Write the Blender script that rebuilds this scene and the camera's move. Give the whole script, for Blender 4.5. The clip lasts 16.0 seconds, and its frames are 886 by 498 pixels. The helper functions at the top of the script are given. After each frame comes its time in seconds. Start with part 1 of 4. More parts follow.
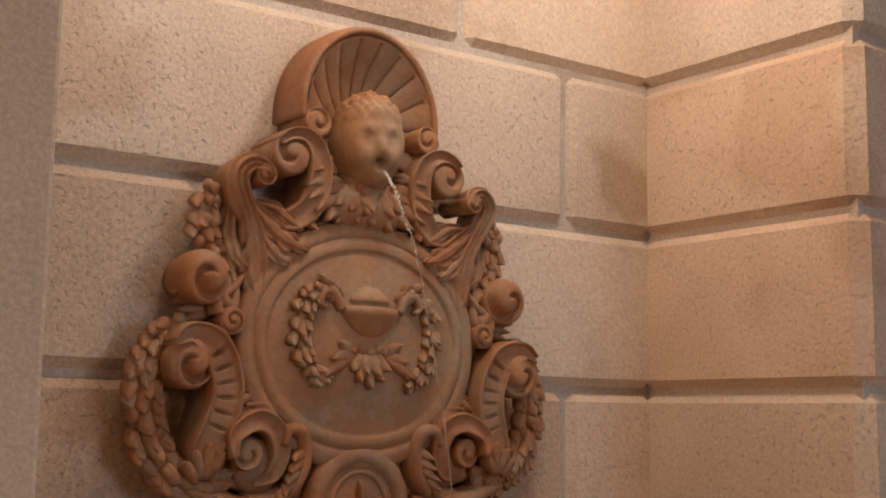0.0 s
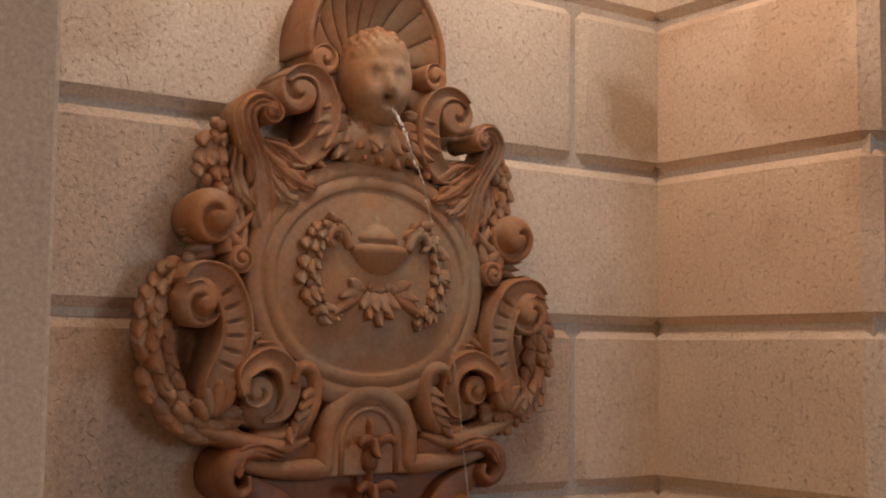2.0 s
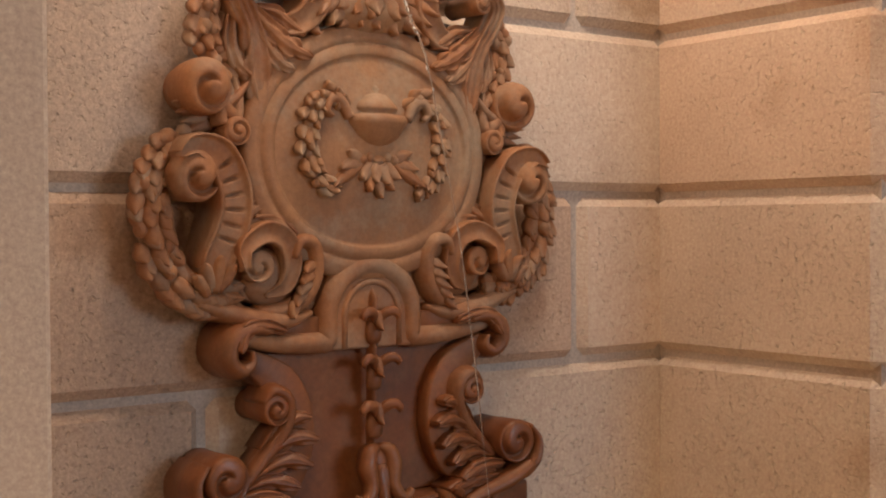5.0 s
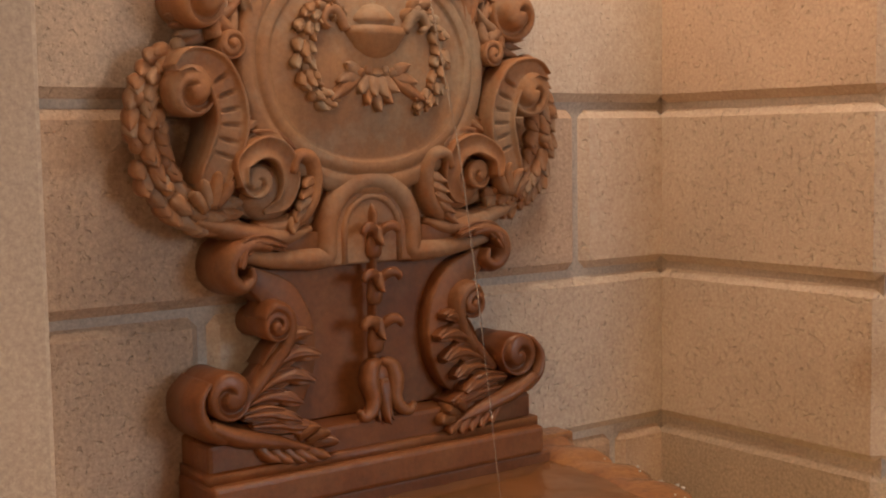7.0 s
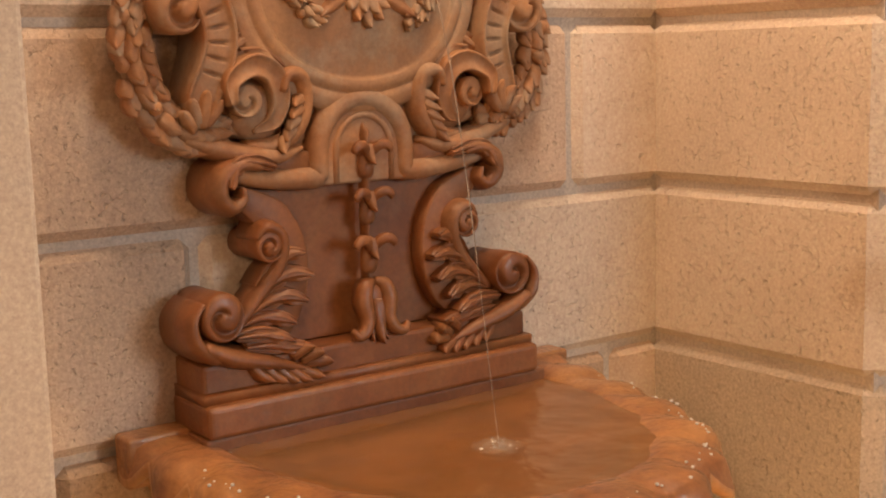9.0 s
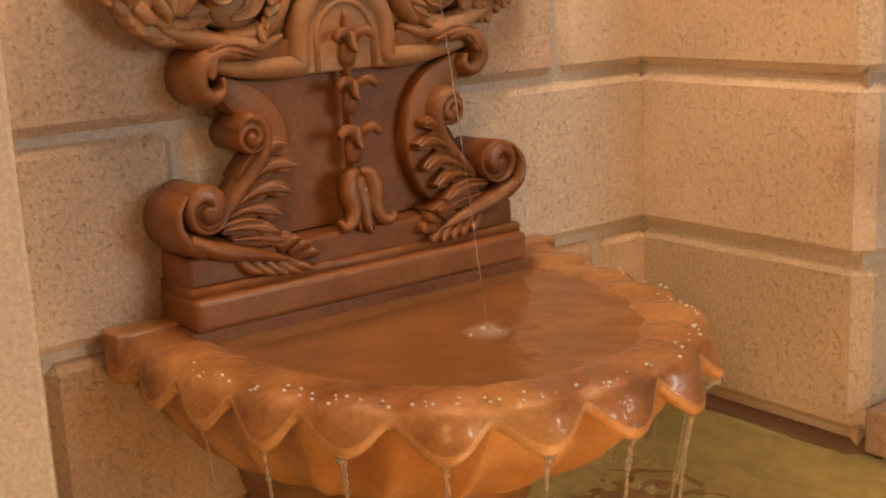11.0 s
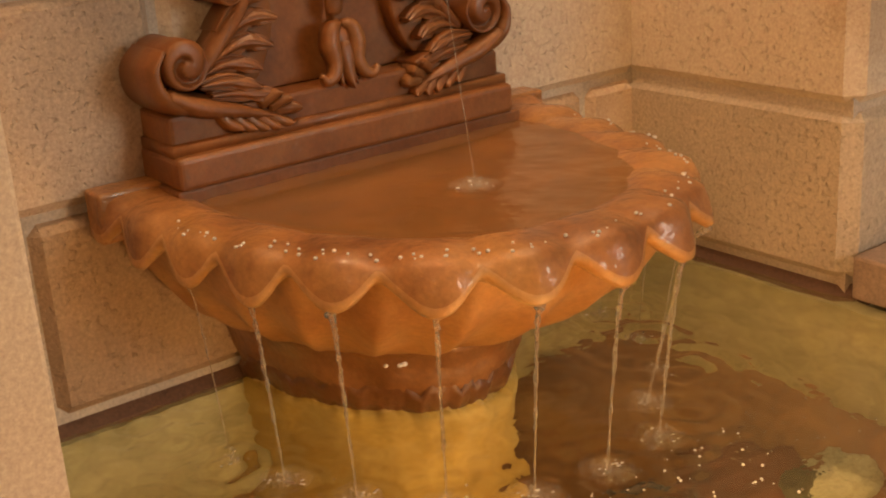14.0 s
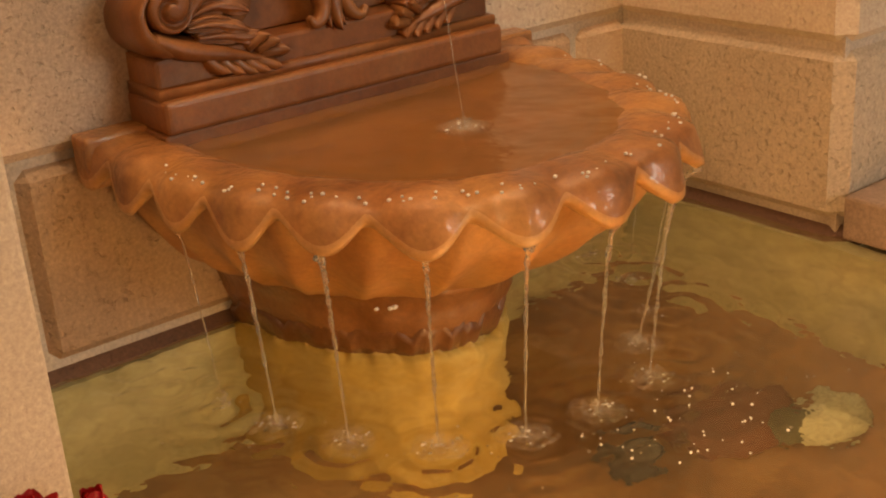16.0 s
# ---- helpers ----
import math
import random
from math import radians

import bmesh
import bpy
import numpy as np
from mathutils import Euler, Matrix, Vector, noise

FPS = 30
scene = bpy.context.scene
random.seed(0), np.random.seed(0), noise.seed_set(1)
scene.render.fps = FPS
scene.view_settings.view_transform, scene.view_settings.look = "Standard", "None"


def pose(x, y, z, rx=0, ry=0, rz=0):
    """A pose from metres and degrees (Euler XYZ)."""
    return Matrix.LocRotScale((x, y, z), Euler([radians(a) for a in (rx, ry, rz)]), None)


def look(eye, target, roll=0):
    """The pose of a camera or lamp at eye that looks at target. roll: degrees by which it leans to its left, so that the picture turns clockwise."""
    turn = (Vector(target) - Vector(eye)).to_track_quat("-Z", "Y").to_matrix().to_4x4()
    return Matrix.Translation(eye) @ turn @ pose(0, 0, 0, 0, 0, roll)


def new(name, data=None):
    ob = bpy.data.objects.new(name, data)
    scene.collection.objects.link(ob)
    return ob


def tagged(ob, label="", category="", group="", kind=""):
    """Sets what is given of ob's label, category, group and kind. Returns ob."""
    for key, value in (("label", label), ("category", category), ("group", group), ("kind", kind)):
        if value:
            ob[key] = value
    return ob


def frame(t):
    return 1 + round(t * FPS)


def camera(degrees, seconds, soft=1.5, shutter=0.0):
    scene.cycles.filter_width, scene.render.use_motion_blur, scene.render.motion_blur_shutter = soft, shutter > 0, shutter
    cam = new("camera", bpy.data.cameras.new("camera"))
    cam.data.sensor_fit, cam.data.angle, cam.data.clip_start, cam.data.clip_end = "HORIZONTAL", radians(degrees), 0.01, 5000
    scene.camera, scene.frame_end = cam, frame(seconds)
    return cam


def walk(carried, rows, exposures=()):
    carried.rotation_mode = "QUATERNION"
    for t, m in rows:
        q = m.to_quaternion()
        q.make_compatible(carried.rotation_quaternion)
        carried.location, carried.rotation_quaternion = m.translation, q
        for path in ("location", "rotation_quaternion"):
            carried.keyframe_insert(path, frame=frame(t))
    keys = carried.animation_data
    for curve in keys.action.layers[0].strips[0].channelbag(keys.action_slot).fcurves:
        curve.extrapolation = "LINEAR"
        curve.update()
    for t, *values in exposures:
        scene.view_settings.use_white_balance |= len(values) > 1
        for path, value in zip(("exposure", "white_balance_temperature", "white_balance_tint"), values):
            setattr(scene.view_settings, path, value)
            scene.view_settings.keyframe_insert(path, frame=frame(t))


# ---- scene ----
cam = camera(39.2, 16.0, soft=2.0)
PATH = [
    (0, (-1.745, -1.712, 0.85), (-0.577, -0.111, 1.122), 0.8),
    (0.5, (-1.739, -1.713, 0.849), (-0.577, -0.107, 1.113), 0.9),
    (1, (-1.739, -1.712, 0.847), (-0.576, -0.102, 1.078), 0.7),
    (1.5, (-1.741, -1.706, 0.848), (-0.577, -0.092, 1.05), 0.6),
    (2, (-1.739, -1.708, 0.851), (-0.577, -0.089, 1.023), 0.6),
    (2.5, (-1.736, -1.701, 0.851), (-0.572, -0.081, 0.993), 0.5),
    (3, (-1.734, -1.703, 0.853), (-0.576, -0.076, 0.963), 0.4),
    (3.5, (-1.74, -1.687, 0.845), (-0.57, -0.067, 0.921), 0.1),
    (4, (-1.742, -1.674, 0.851), (-0.562, -0.06, 0.889), -0.1),
    (6.5, (-1.729, -1.646, 0.855), (-0.545, -0.041, 0.712), -0.7),
    (7, (-1.727, -1.646, 0.853), (-0.546, -0.041, 0.677), -0.9),
    (7.5, (-1.725, -1.644, 0.851), (-0.544, -0.044, 0.639), -1.1),
    (8, (-1.723, -1.642, 0.846), (-0.543, -0.045, 0.609), -1.2),
    (8.5, (-1.723, -1.633, 0.846), (-0.536, -0.046, 0.575), -1.2),
    (9, (-1.72, -1.636, 0.847), (-0.541, -0.049, 0.546), -1.4),
    (11.5, (-1.708, -1.626, 0.81), (-0.539, -0.079, 0.319), -2.9),
    (12, (-1.707, -1.622, 0.805), (-0.543, -0.085, 0.274), -3.1),
    (12.5, (-1.704, -1.62, 0.802), (-0.546, -0.091, 0.235), -3.3),
    (13, (-1.702, -1.62, 0.805), (-0.551, -0.1, 0.202), -3.4),
    (13.5, (-1.7, -1.617, 0.801), (-0.556, -0.106, 0.162), -3.6),
    (14, (-1.7, -1.613, 0.797), (-0.557, -0.11, 0.137), -3.7),
    (14.5, (-1.696, -1.615, 0.795), (-0.561, -0.119, 0.107), -3.8),
    (15, (-1.696, -1.614, 0.794), (-0.565, -0.124, 0.085), -3.9),
    (15.5, (-1.695, -1.612, 0.793), (-0.567, -0.13, 0.064), -3.9),
    (16, (-1.694, -1.614, 0.792), (-0.567, -0.138, 0.049), -4.1),
]
EXPOSURES = [(0, -0.66, 6000, 10), (2.5, -0.81, 6000, 10), (3.0, -0.84, 6050, 10), (3.5, -0.12, 6000, 10), (4, -0.16, 6000, 10), (6.5, -0.31, 6450, 10), (7.5, -0.27, 6650, 10), (8, 0.3, 6600, 10), (9, 0.36, 6950, 10), (12.5, 0.17, 8500, 10), (16, 0.17, 9100, 10)]

walk(cam, [(t, look(eye, target, roll)) for t, eye, target, roll in PATH], EXPOSURES)

# ---- light: a dim hall, daylight from an opening far in front, a warm many-bulbed lamp overhead ----
world = bpy.data.worlds.new("world")
scene.world = world
world.use_nodes = True
wn = world.node_tree
sky = wn.nodes.new("ShaderNodeTexSky")
sky.sky_type = "NISHITA"
sky.sun_disc = False
sky.sun_elevation, sky.sun_rotation = radians(30), radians(200)
wn.links.new(sky.outputs[0], wn.nodes["Background"].inputs[0])
wn.nodes["Background"].inputs[1].default_value = 0.08


def area_lamp(name, eye, target, power, colour, sx, sy):
    data = bpy.data.lights.new(name, "AREA")
    data.shape, data.size, data.size_y, data.energy, data.color = "RECTANGLE", sx, sy, power, colour
    ob = new(name, data)
    ob.matrix_world = look(eye, target)
    return ob


def bulb(name, place, power, colour, radius):
    data = bpy.data.lights.new(name, "POINT")
    data.energy, data.color, data.shadow_soft_size = power, colour, radius
    ob = new(name, data)
    ob.location = place
    return ob


DAY = (0.78, 0.9, 1.0)
WARM = (1.0, 0.63, 0.35)
area_lamp("daylight_opening", (1.25, -5.96, 1.55), (-0.6, 0.0, 0.8), 78, DAY, 2.1, 1.4)
NICHE_LAMP = (1.0, 0.765, 0.565)
for x, y, z, power in ((-0.96, -0.47, 2.02, 19), (-0.44, -0.5, 2.02, 25)):  # the pair of lamps in the niche's top
    bulb("niche_lamp_bulb", (x, y, z), power, NICHE_LAMP, 0.05)
for x, y, z, power in ((-2.68, -1.85, 1.35, 11), (-2.4, -1.95, 1.4, 11), (-2.6, -2.2, 1.5, 11.5), (-2.5, -1.95, 1.7, 11.5)):  # hall lamp in front
    bulb("hall_lamp_bulb", (x, y, z), power, WARM, 0.05)
# a lamp under the water at the pool's near edge
bulb("pool_lamp", (-0.8, -1.02, -0.22), 6.8, (1.0, 0.64, 0.33), 0.04)

# ---- materials ----


def material(name, rough=0.7):
    m = bpy.data.materials.new(name)
    m.use_nodes = True
    return m, m.node_tree, m.node_tree.nodes["Principled BSDF"]


def node(tree, kind, **sockets):
    n = tree.nodes.new(kind)
    for key, value in sockets.items():
        n.inputs[key.replace("_", " ")].default_value = value
    return n


def coords(tree):
    """World-sized coordinates, shifted for each object."""
    geo = tree.nodes.new("ShaderNodeNewGeometry")
    info = tree.nodes.new("ShaderNodeObjectInfo")
    mul = tree.nodes.new("ShaderNodeVectorMath")
    mul.operation = "MULTIPLY_ADD"
    mul.inputs[1].default_value = (1, 1, 1)
    tree.links.new(geo.outputs["Position"], mul.inputs[0])
    tree.links.new(info.outputs["Random"], mul.inputs[2])
    return mul.outputs[0]


def noise_tex(tree, vec, scale, detail=4.0, rough=0.55):
    n = node(tree, "ShaderNodeTexNoise", Scale=scale, Detail=detail, Roughness=rough)
    tree.links.new(vec, n.inputs["Vector"])
    return n.outputs["Fac"]


def ramp(tree, fac, stops):
    r = tree.nodes.new("ShaderNodeValToRGB")
    els = r.color_ramp.elements
    while len(els) < len(stops):
        els.new(0.5)
    for e, (p, c) in zip(els, stops):
        e.position, e.color = p, (*c, 1)
    tree.links.new(fac, r.inputs[0])
    return r.outputs[0]


def mixed(tree, fac, a, b, blend="MIX"):
    m = tree.nodes.new("ShaderNodeMix")
    m.data_type, m.blend_type = "RGBA", blend
    for sock, value in ((0, fac), (6, a), (7, b)):
        if isinstance(value, (int, float)):
            m.inputs[sock].default_value = value
        elif isinstance(value, tuple):
            m.inputs[sock].default_value = (*value, 1)
        else:
            tree.links.new(value, m.inputs[sock])
    return m.outputs[2]


def bump(tree, height, strength, distance, before=None):
    b = node(tree, "ShaderNodeBump", Strength=strength, Distance=distance)
    tree.links.new(height, b.inputs["Height"])
    if before:
        tree.links.new(before, b.inputs["Normal"])
    return b.outputs[0]


def grey(v):
    return (v, v, v)


def granular_stone(name, light, dark, pit_strength=0.9, stain=(0.55, 0.4, 0.26), stain_amount=0.36):
    """Bush-hammered block stone: fine grain, small pits, broad tone shifts and brown stains."""
    m, t, p = material(name)
    v = coords(t)
    broad = noise_tex(t, v, 3.2, 3)
    grain = noise_tex(t, v, 160, 3, 0.7)
    pits = node(t, "ShaderNodeTexVoronoi", Scale=95.0)
    t.links.new(v, pits.inputs["Vector"])
    clump = noise_tex(t, v, 105, 3, 0.6)
    base = ramp(t, broad, [(0.3, dark), (0.7, light)])
    info = t.nodes.new("ShaderNodeObjectInfo")
    own = ramp(t, info.outputs["Random"], [(0.0, (0.88, 0.90, 0.92)), (0.5, (1, 1, 1)), (1.0, (1.0, 0.92, 0.86))])
    base = mixed(t, 1.0, base, own, "MULTIPLY")
    base = mixed(t, 0.46, base, ramp(t, grain, [(0.28, grey(0.25)), (0.5, grey(0.5)), (0.74, grey(0.8))]), "OVERLAY")
    blot = noise_tex(t, v, 2.6, 4, 0.5)
    edge = ramp(t, blot, [(0.55, grey(0)), (0.62, grey(stain_amount)), (0.78, grey(stain_amount * 0.8))])
    base = mixed(t, edge, base, mixed(t, 1.0, base, stain, "MULTIPLY"))
    dirt = ramp(t, clump, [(0.27, grey(0.07)), (0.36, grey(0))])
    base = mixed(t, dirt, base, (0.2, 0.13, 0.09))
    specks = ramp(t, noise_tex(t, v, 240, 1), [(0.7, grey(0)), (0.76, grey(0.1))])
    base = mixed(t, specks, base, (0.12, 0.085, 0.06))
    t.links.new(base, p.inputs["Base Color"])
    rough = ramp(t, grain, [(0.3, grey(0.62)), (0.7, grey(0.85))])
    t.links.new(rough, p.inputs["Roughness"])
    p.inputs["Specular IOR Level"].default_value = 0.35
    hollow = ramp(t, clump, [(0.28, grey(0)), (0.42, grey(0.85)), (0.7, grey(1))])
    b = bump(t, hollow, pit_strength, 0.0027)
    b = bump(t, grain, pit_strength * 0.6, 0.0014, b)
    b = bump(t, pits.outputs["Distance"], pit_strength * 0.35, 0.0012, b)
    t.links.new(b, p.inputs["Normal"])
    return m


def cast_stone(name, light, dark, patina, patina_amount, rough_lo, rough_hi, coat=0.0, film=0.0):
    """Tinted cast stone: mottled clay colour, streaks, pale patina, fine casting pores."""
    m, t, p = material(name)
    v = coords(t)
    broad = noise_tex(t, v, 9, 5, 0.6)
    fine = noise_tex(t, v, 110, 4, 0.65)
    stretch = t.nodes.new("ShaderNodeMapping")
    stretch.inputs["Scale"].default_value = (26, 26, 3.5)
    t.links.new(v, stretch.inputs["Vector"])
    streak = noise_tex(t, stretch.outputs[0], 1.0, 4, 0.6)
    base = ramp(t, broad, [(0.3, dark), (0.68, light)])
    base = mixed(t, ramp(t, streak, [(0.5, grey(0)), (0.72, grey(0.5))]), base, dark)
    patch = ramp(t, noise_tex(t, v, 6.5, 5, 0.7), [(0.44, grey(0)), (0.64, grey(patina_amount))])
    base = mixed(t, patch, base, patina)
    base = mixed(t, 0.35, base, ramp(t, fine, [(0.3, grey(0.3)), (0.7, grey(0.7))]), "OVERLAY")
    t.links.new(base, p.inputs["Base Color"])
    t.links.new(ramp(t, broad, [(0.3, grey(rough_lo)), (0.7, grey(rough_hi))]), p.inputs["Roughness"])
    p.inputs["Coat Weight"].default_value = coat
    p.inputs["Coat Roughness"].default_value = 0.07
    b = bump(t, fine, 0.35, 0.0012)
    b = bump(t, noise_tex(t, v, 30, 3), 0.35, 0.003, b)
    if film:
        p.inputs["Coat Roughness"].default_value = 0.03
        t.links.new(bump(t, noise_tex(t, v, 55, 2), film, 0.008), p.inputs["Coat Normal"])
    t.links.new(b, p.inputs["Normal"])
    return m


STONE = granular_stone("bush_hammered_stone", (0.70, 0.585, 0.475), (0.57, 0.465, 0.37))
STONE_STAINED = granular_stone("stained_stone", (0.67, 0.55, 0.44), (0.57, 0.46, 0.36), 0.9, (0.6, 0.47, 0.33), 0.65)
STONE_DAMP = granular_stone("damp_stone", (0.46, 0.345, 0.25), (0.35, 0.25, 0.175), 0.9, (0.55, 0.42, 0.3), 0.6)
# pinker stone, its tone also lowered to paint in shade at the wall's left
STONE_ROSE_SHADED = granular_stone("rosy_shaded_stone", (0.60, 0.465, 0.36), (0.48, 0.365, 0.275), 0.9, (0.6, 0.44, 0.3), 0.5)
STONE_GREY_BROWN = granular_stone("grey_brown_stone", (0.56, 0.46, 0.36), (0.45, 0.365, 0.28), 1.0, (0.6, 0.48, 0.36), 0.5)
STONE_WET = granular_stone("wet_base_stone", (0.17, 0.095, 0.065), (0.11, 0.06, 0.042), 0.7)
SMOOTH = granular_stone("smooth_pier_stone", (0.6, 0.52, 0.44), (0.54, 0.46, 0.385), 0.22, (0.7, 0.6, 0.5), 0.25)
MORTAR = granular_stone("joint_stone", (0.54, 0.48, 0.42), (0.45, 0.39, 0.34), 0.3)
COPING = granular_stone("coping_stone", (0.42, 0.31, 0.25), (0.34, 0.24, 0.19), 0.5)
PLASTER = granular_stone("hall_plaster", (0.62, 0.52, 0.42), (0.55, 0.46, 0.37), 0.15)
FLOORING = granular_stone("hall_floor_stone", (0.34, 0.27, 0.21), (0.26, 0.2, 0.16), 0.2)
CLAY = cast_stone("cast_stone_dry", (0.41, 0.19, 0.079), (0.24, 0.096, 0.038), (0.34, 0.27, 0.19), 0.55, 0.55, 0.75)
CLAY_PATINA = cast_stone("cast_stone_patina", (0.40, 0.21, 0.098), (0.28, 0.135, 0.064), (0.36, 0.305, 0.22), 0.58, 0.55, 0.75)
CLAY_MID = cast_stone("cast_stone_damp", (0.285, 0.104, 0.033), (0.17, 0.053, 0.017), (0.3, 0.2, 0.11), 0.25, 0.42, 0.62)
CLAY_LOW = cast_stone("cast_stone_wet", (0.27, 0.094, 0.029), (0.145, 0.046, 0.015), (0.28, 0.14, 0.055), 0.3, 0.36, 0.56, 0.16, 0.3)
CLAY_LIP = cast_stone("cast_stone_running_wet", (0.44, 0.182, 0.062), (0.17, 0.058, 0.019), (0.5, 0.245, 0.085), 0.7, 0.42, 0.62, 0.75, 0.6)
CLAY_UNDER = cast_stone("cast_stone_underside", (0.45, 0.205, 0.078), (0.31, 0.125, 0.044), (0.49, 0.275, 0.115), 0.5, 0.4, 0.6, 0.3, 0.3)
CLAY_RIM = cast_stone("cast_stone_pale_edge", (0.54, 0.27, 0.108), (0.40, 0.175, 0.064), (0.6, 0.36, 0.175), 0.6, 0.42, 0.62, 0.75, 0.6)
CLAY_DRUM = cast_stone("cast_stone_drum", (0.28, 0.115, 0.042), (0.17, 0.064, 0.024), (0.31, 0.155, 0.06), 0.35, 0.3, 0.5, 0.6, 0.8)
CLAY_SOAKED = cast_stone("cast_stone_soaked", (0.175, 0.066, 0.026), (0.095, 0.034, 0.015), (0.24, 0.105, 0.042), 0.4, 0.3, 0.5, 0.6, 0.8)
CRUST = cast_stone("algae_crust", (0.55, 0.39, 0.135), (0.36, 0.235, 0.07), (0.58, 0.47, 0.24), 0.6, 0.6, 0.8)


def pool_paint(name, a, b, c):
    m, t, p = material(name)
    v = coords(t)
    base = ramp(t, noise_tex(t, v, 3.4, 4, 0.6), [(0.34, a), (0.5, b), (0.66, c)])
    base = mixed(t, 0.5, base, ramp(t, noise_tex(t, v, 26, 5, 0.7), [(0.3, grey(0.25)), (0.7, grey(0.75))]), "OVERLAY")
    t.links.new(base, p.inputs["Base Color"])
    p.inputs["Roughness"].default_value = 0.7
    t.links.new(bump(t, noise_tex(t, v, 40, 4), 0.5, 0.004), p.inputs["Normal"])
    return m


POOL_FLOOR = pool_paint("pool_floor_silt", (0.15, 0.07, 0.032), (0.26, 0.132, 0.06), (0.38, 0.225, 0.105))
POOL_SIDE = pool_paint("pool_side_algae", (0.28, 0.265, 0.16), (0.375, 0.35, 0.225), (0.455, 0.42, 0.285))


def water_material(name, tint, ripple, scale, clear=1.0, rough=0.02):
    m, t, p = material(name)
    v = coords(t)
    p.inputs["Base Color"].default_value = (*tint, 1)
    p.inputs["Roughness"].default_value = rough
    p.inputs["IOR"].default_value = 1.33
    p.inputs["Transmission Weight"].default_value = clear
    if ripple:
        b = bump(t, noise_tex(t, v, scale, 3, 0.5), ripple, 0.01)
        t.links.new(b, p.inputs["Normal"])
    return m


WATER = water_material("pool_water", (0.84, 0.775, 0.47), 0.24, 20, 0.93)
WATER_BOWL = water_material("bowl_water", (0.42, 0.22, 0.09), 0.22, 34, 0.6, 0.13)
WATER_JET = water_material("falling_water", (0.97, 0.95, 0.9), 0.6, 110, 0.94)


def plain(name, colour, rough, vary=0.3, scale=60, sub=0.0):
    m, t, p = material(name)
    v = coords(t)
    lo = tuple(c * (1 - vary) for c in colour)
    hi = tuple(min(1, c * (1 + vary)) for c in colour)
    t.links.new(ramp(t, noise_tex(t, v, scale, 4), [(0.3, lo), (0.7, hi)]), p.inputs["Base Color"])
    p.inputs["Roughness"].default_value = rough
    t.links.new(bump(t, noise_tex(t, v, scale * 2, 3), 0.3, 0.002), p.inputs["Normal"])
    return m


# white of splash foam, and of the beads that paint glints on wet surfaces
FOAM_GLINT = plain("white_foam_glint", (0.93, 0.9, 0.85), 0.06, 0.05)
FOAM_GLINT.node_tree.nodes["Principled BSDF"].inputs["Transmission Weight"].default_value = 0.25
BEAD = plain("water_bead", (0.9, 0.86, 0.78), 0.04, 0.05)
BEAD.node_tree.nodes["Principled BSDF"].inputs["Transmission Weight"].default_value = 0.8


def spray_material():
    """Torn white water: patches of foam with clear gaps."""
    m, t, p = material("torn_spray")
    v = coords(t)
    p.inputs["Base Color"].default_value = (0.85, 0.8, 0.7, 1)
    p.inputs["Roughness"].default_value = 0.25
    t.links.new(ramp(t, noise_tex(t, v, 130, 4, 0.7), [(0.42, grey(0.0)), (0.7, grey(0.2))]), p.inputs["Alpha"])
    return m


SPRAY = spray_material()
PETAL = plain("red_petal", (0.36, 0.006, 0.016), 0.5)
LEAF_GREEN = plain("dark_green_leaf", (0.05, 0.11, 0.03), 0.5)
POT = plain("clay_pot", (0.4, 0.18, 0.09), 0.8)
PALE_ROCK = plain("pale_rock", (0.36, 0.37, 0.3), 0.7)
DARK_ROCK = plain("dark_rock", (0.016, 0.016, 0.028), 0.6)
GREEN_ROCK = plain("mossy_rock", (0.055, 0.055, 0.03), 0.7)
RED_ROCK = plain("rust_red_rock", (0.12, 0.034, 0.017), 0.7, 0.25, 9)

# ---- mesh helpers ----
XC = -0.699  # the fountain's axis
SU = 0.95     # breadth of the carving


def mesh_object(name, verts, faces, mat, parent=None, label="", smooth=True, turn=True):
    me = bpy.data.meshes.new(name)
    me.from_pydata([tuple(v) for v in verts], [], faces)
    me.validate()
    bm = bmesh.new()
    bm.from_mesh(me)
    if turn:
        bmesh.ops.recalc_face_normals(bm, faces=bm.faces)
    bm.to_mesh(me)
    bm.free()
    me.materials.append(mat)
    me.polygons.foreach_set("use_smooth", [smooth] * len(me.polygons))
    ob = new(name, me)
    if parent:
        ob.parent = parent
    if label:
        ob["label"] = label
    return ob


def thing(name, label, category, group="", kind="", at=(0, 0, 0)):
    ob = new(name)
    ob.location = at
    ob.empty_display_size = 0.1
    return tagged(ob, label, category, group, kind)


def place(v, side):
    """From fountain coordinates (u, d, z) to the world's, on either side of the axis."""
    return XC + side * v[0] * SU, -v[1], 0.9783 * v[2] + 0.0412


class Carving:
    """Collects carved pieces in fountain coordinates: u along the wall, d out of it, z up."""

    def __init__(self):
        self.v, self.f, self.pieces = [], [], []

    def piece(self, name, verts, faces):
        """A carved detail that becomes a sub-part of its own."""
        self.pieces.append((name, list(verts), list(faces)))
        return self

    def add(self, verts, faces):
        n = len(self.v)
        self.v += [tuple(v) for v in verts]
        self.f += [tuple(i + n for i in f) for f in faces]
        return self

    def done(self, name, mat, parent, label="", side=1, smooth=True):
        ob = mesh_object(name, [place(v, side) for v in self.v], self.f, mat, parent, label, smooth)
        for title, verts, faces in self.pieces:
            mesh_object(title, [place(v, side) for v in verts], faces, mat, ob)
        return ob


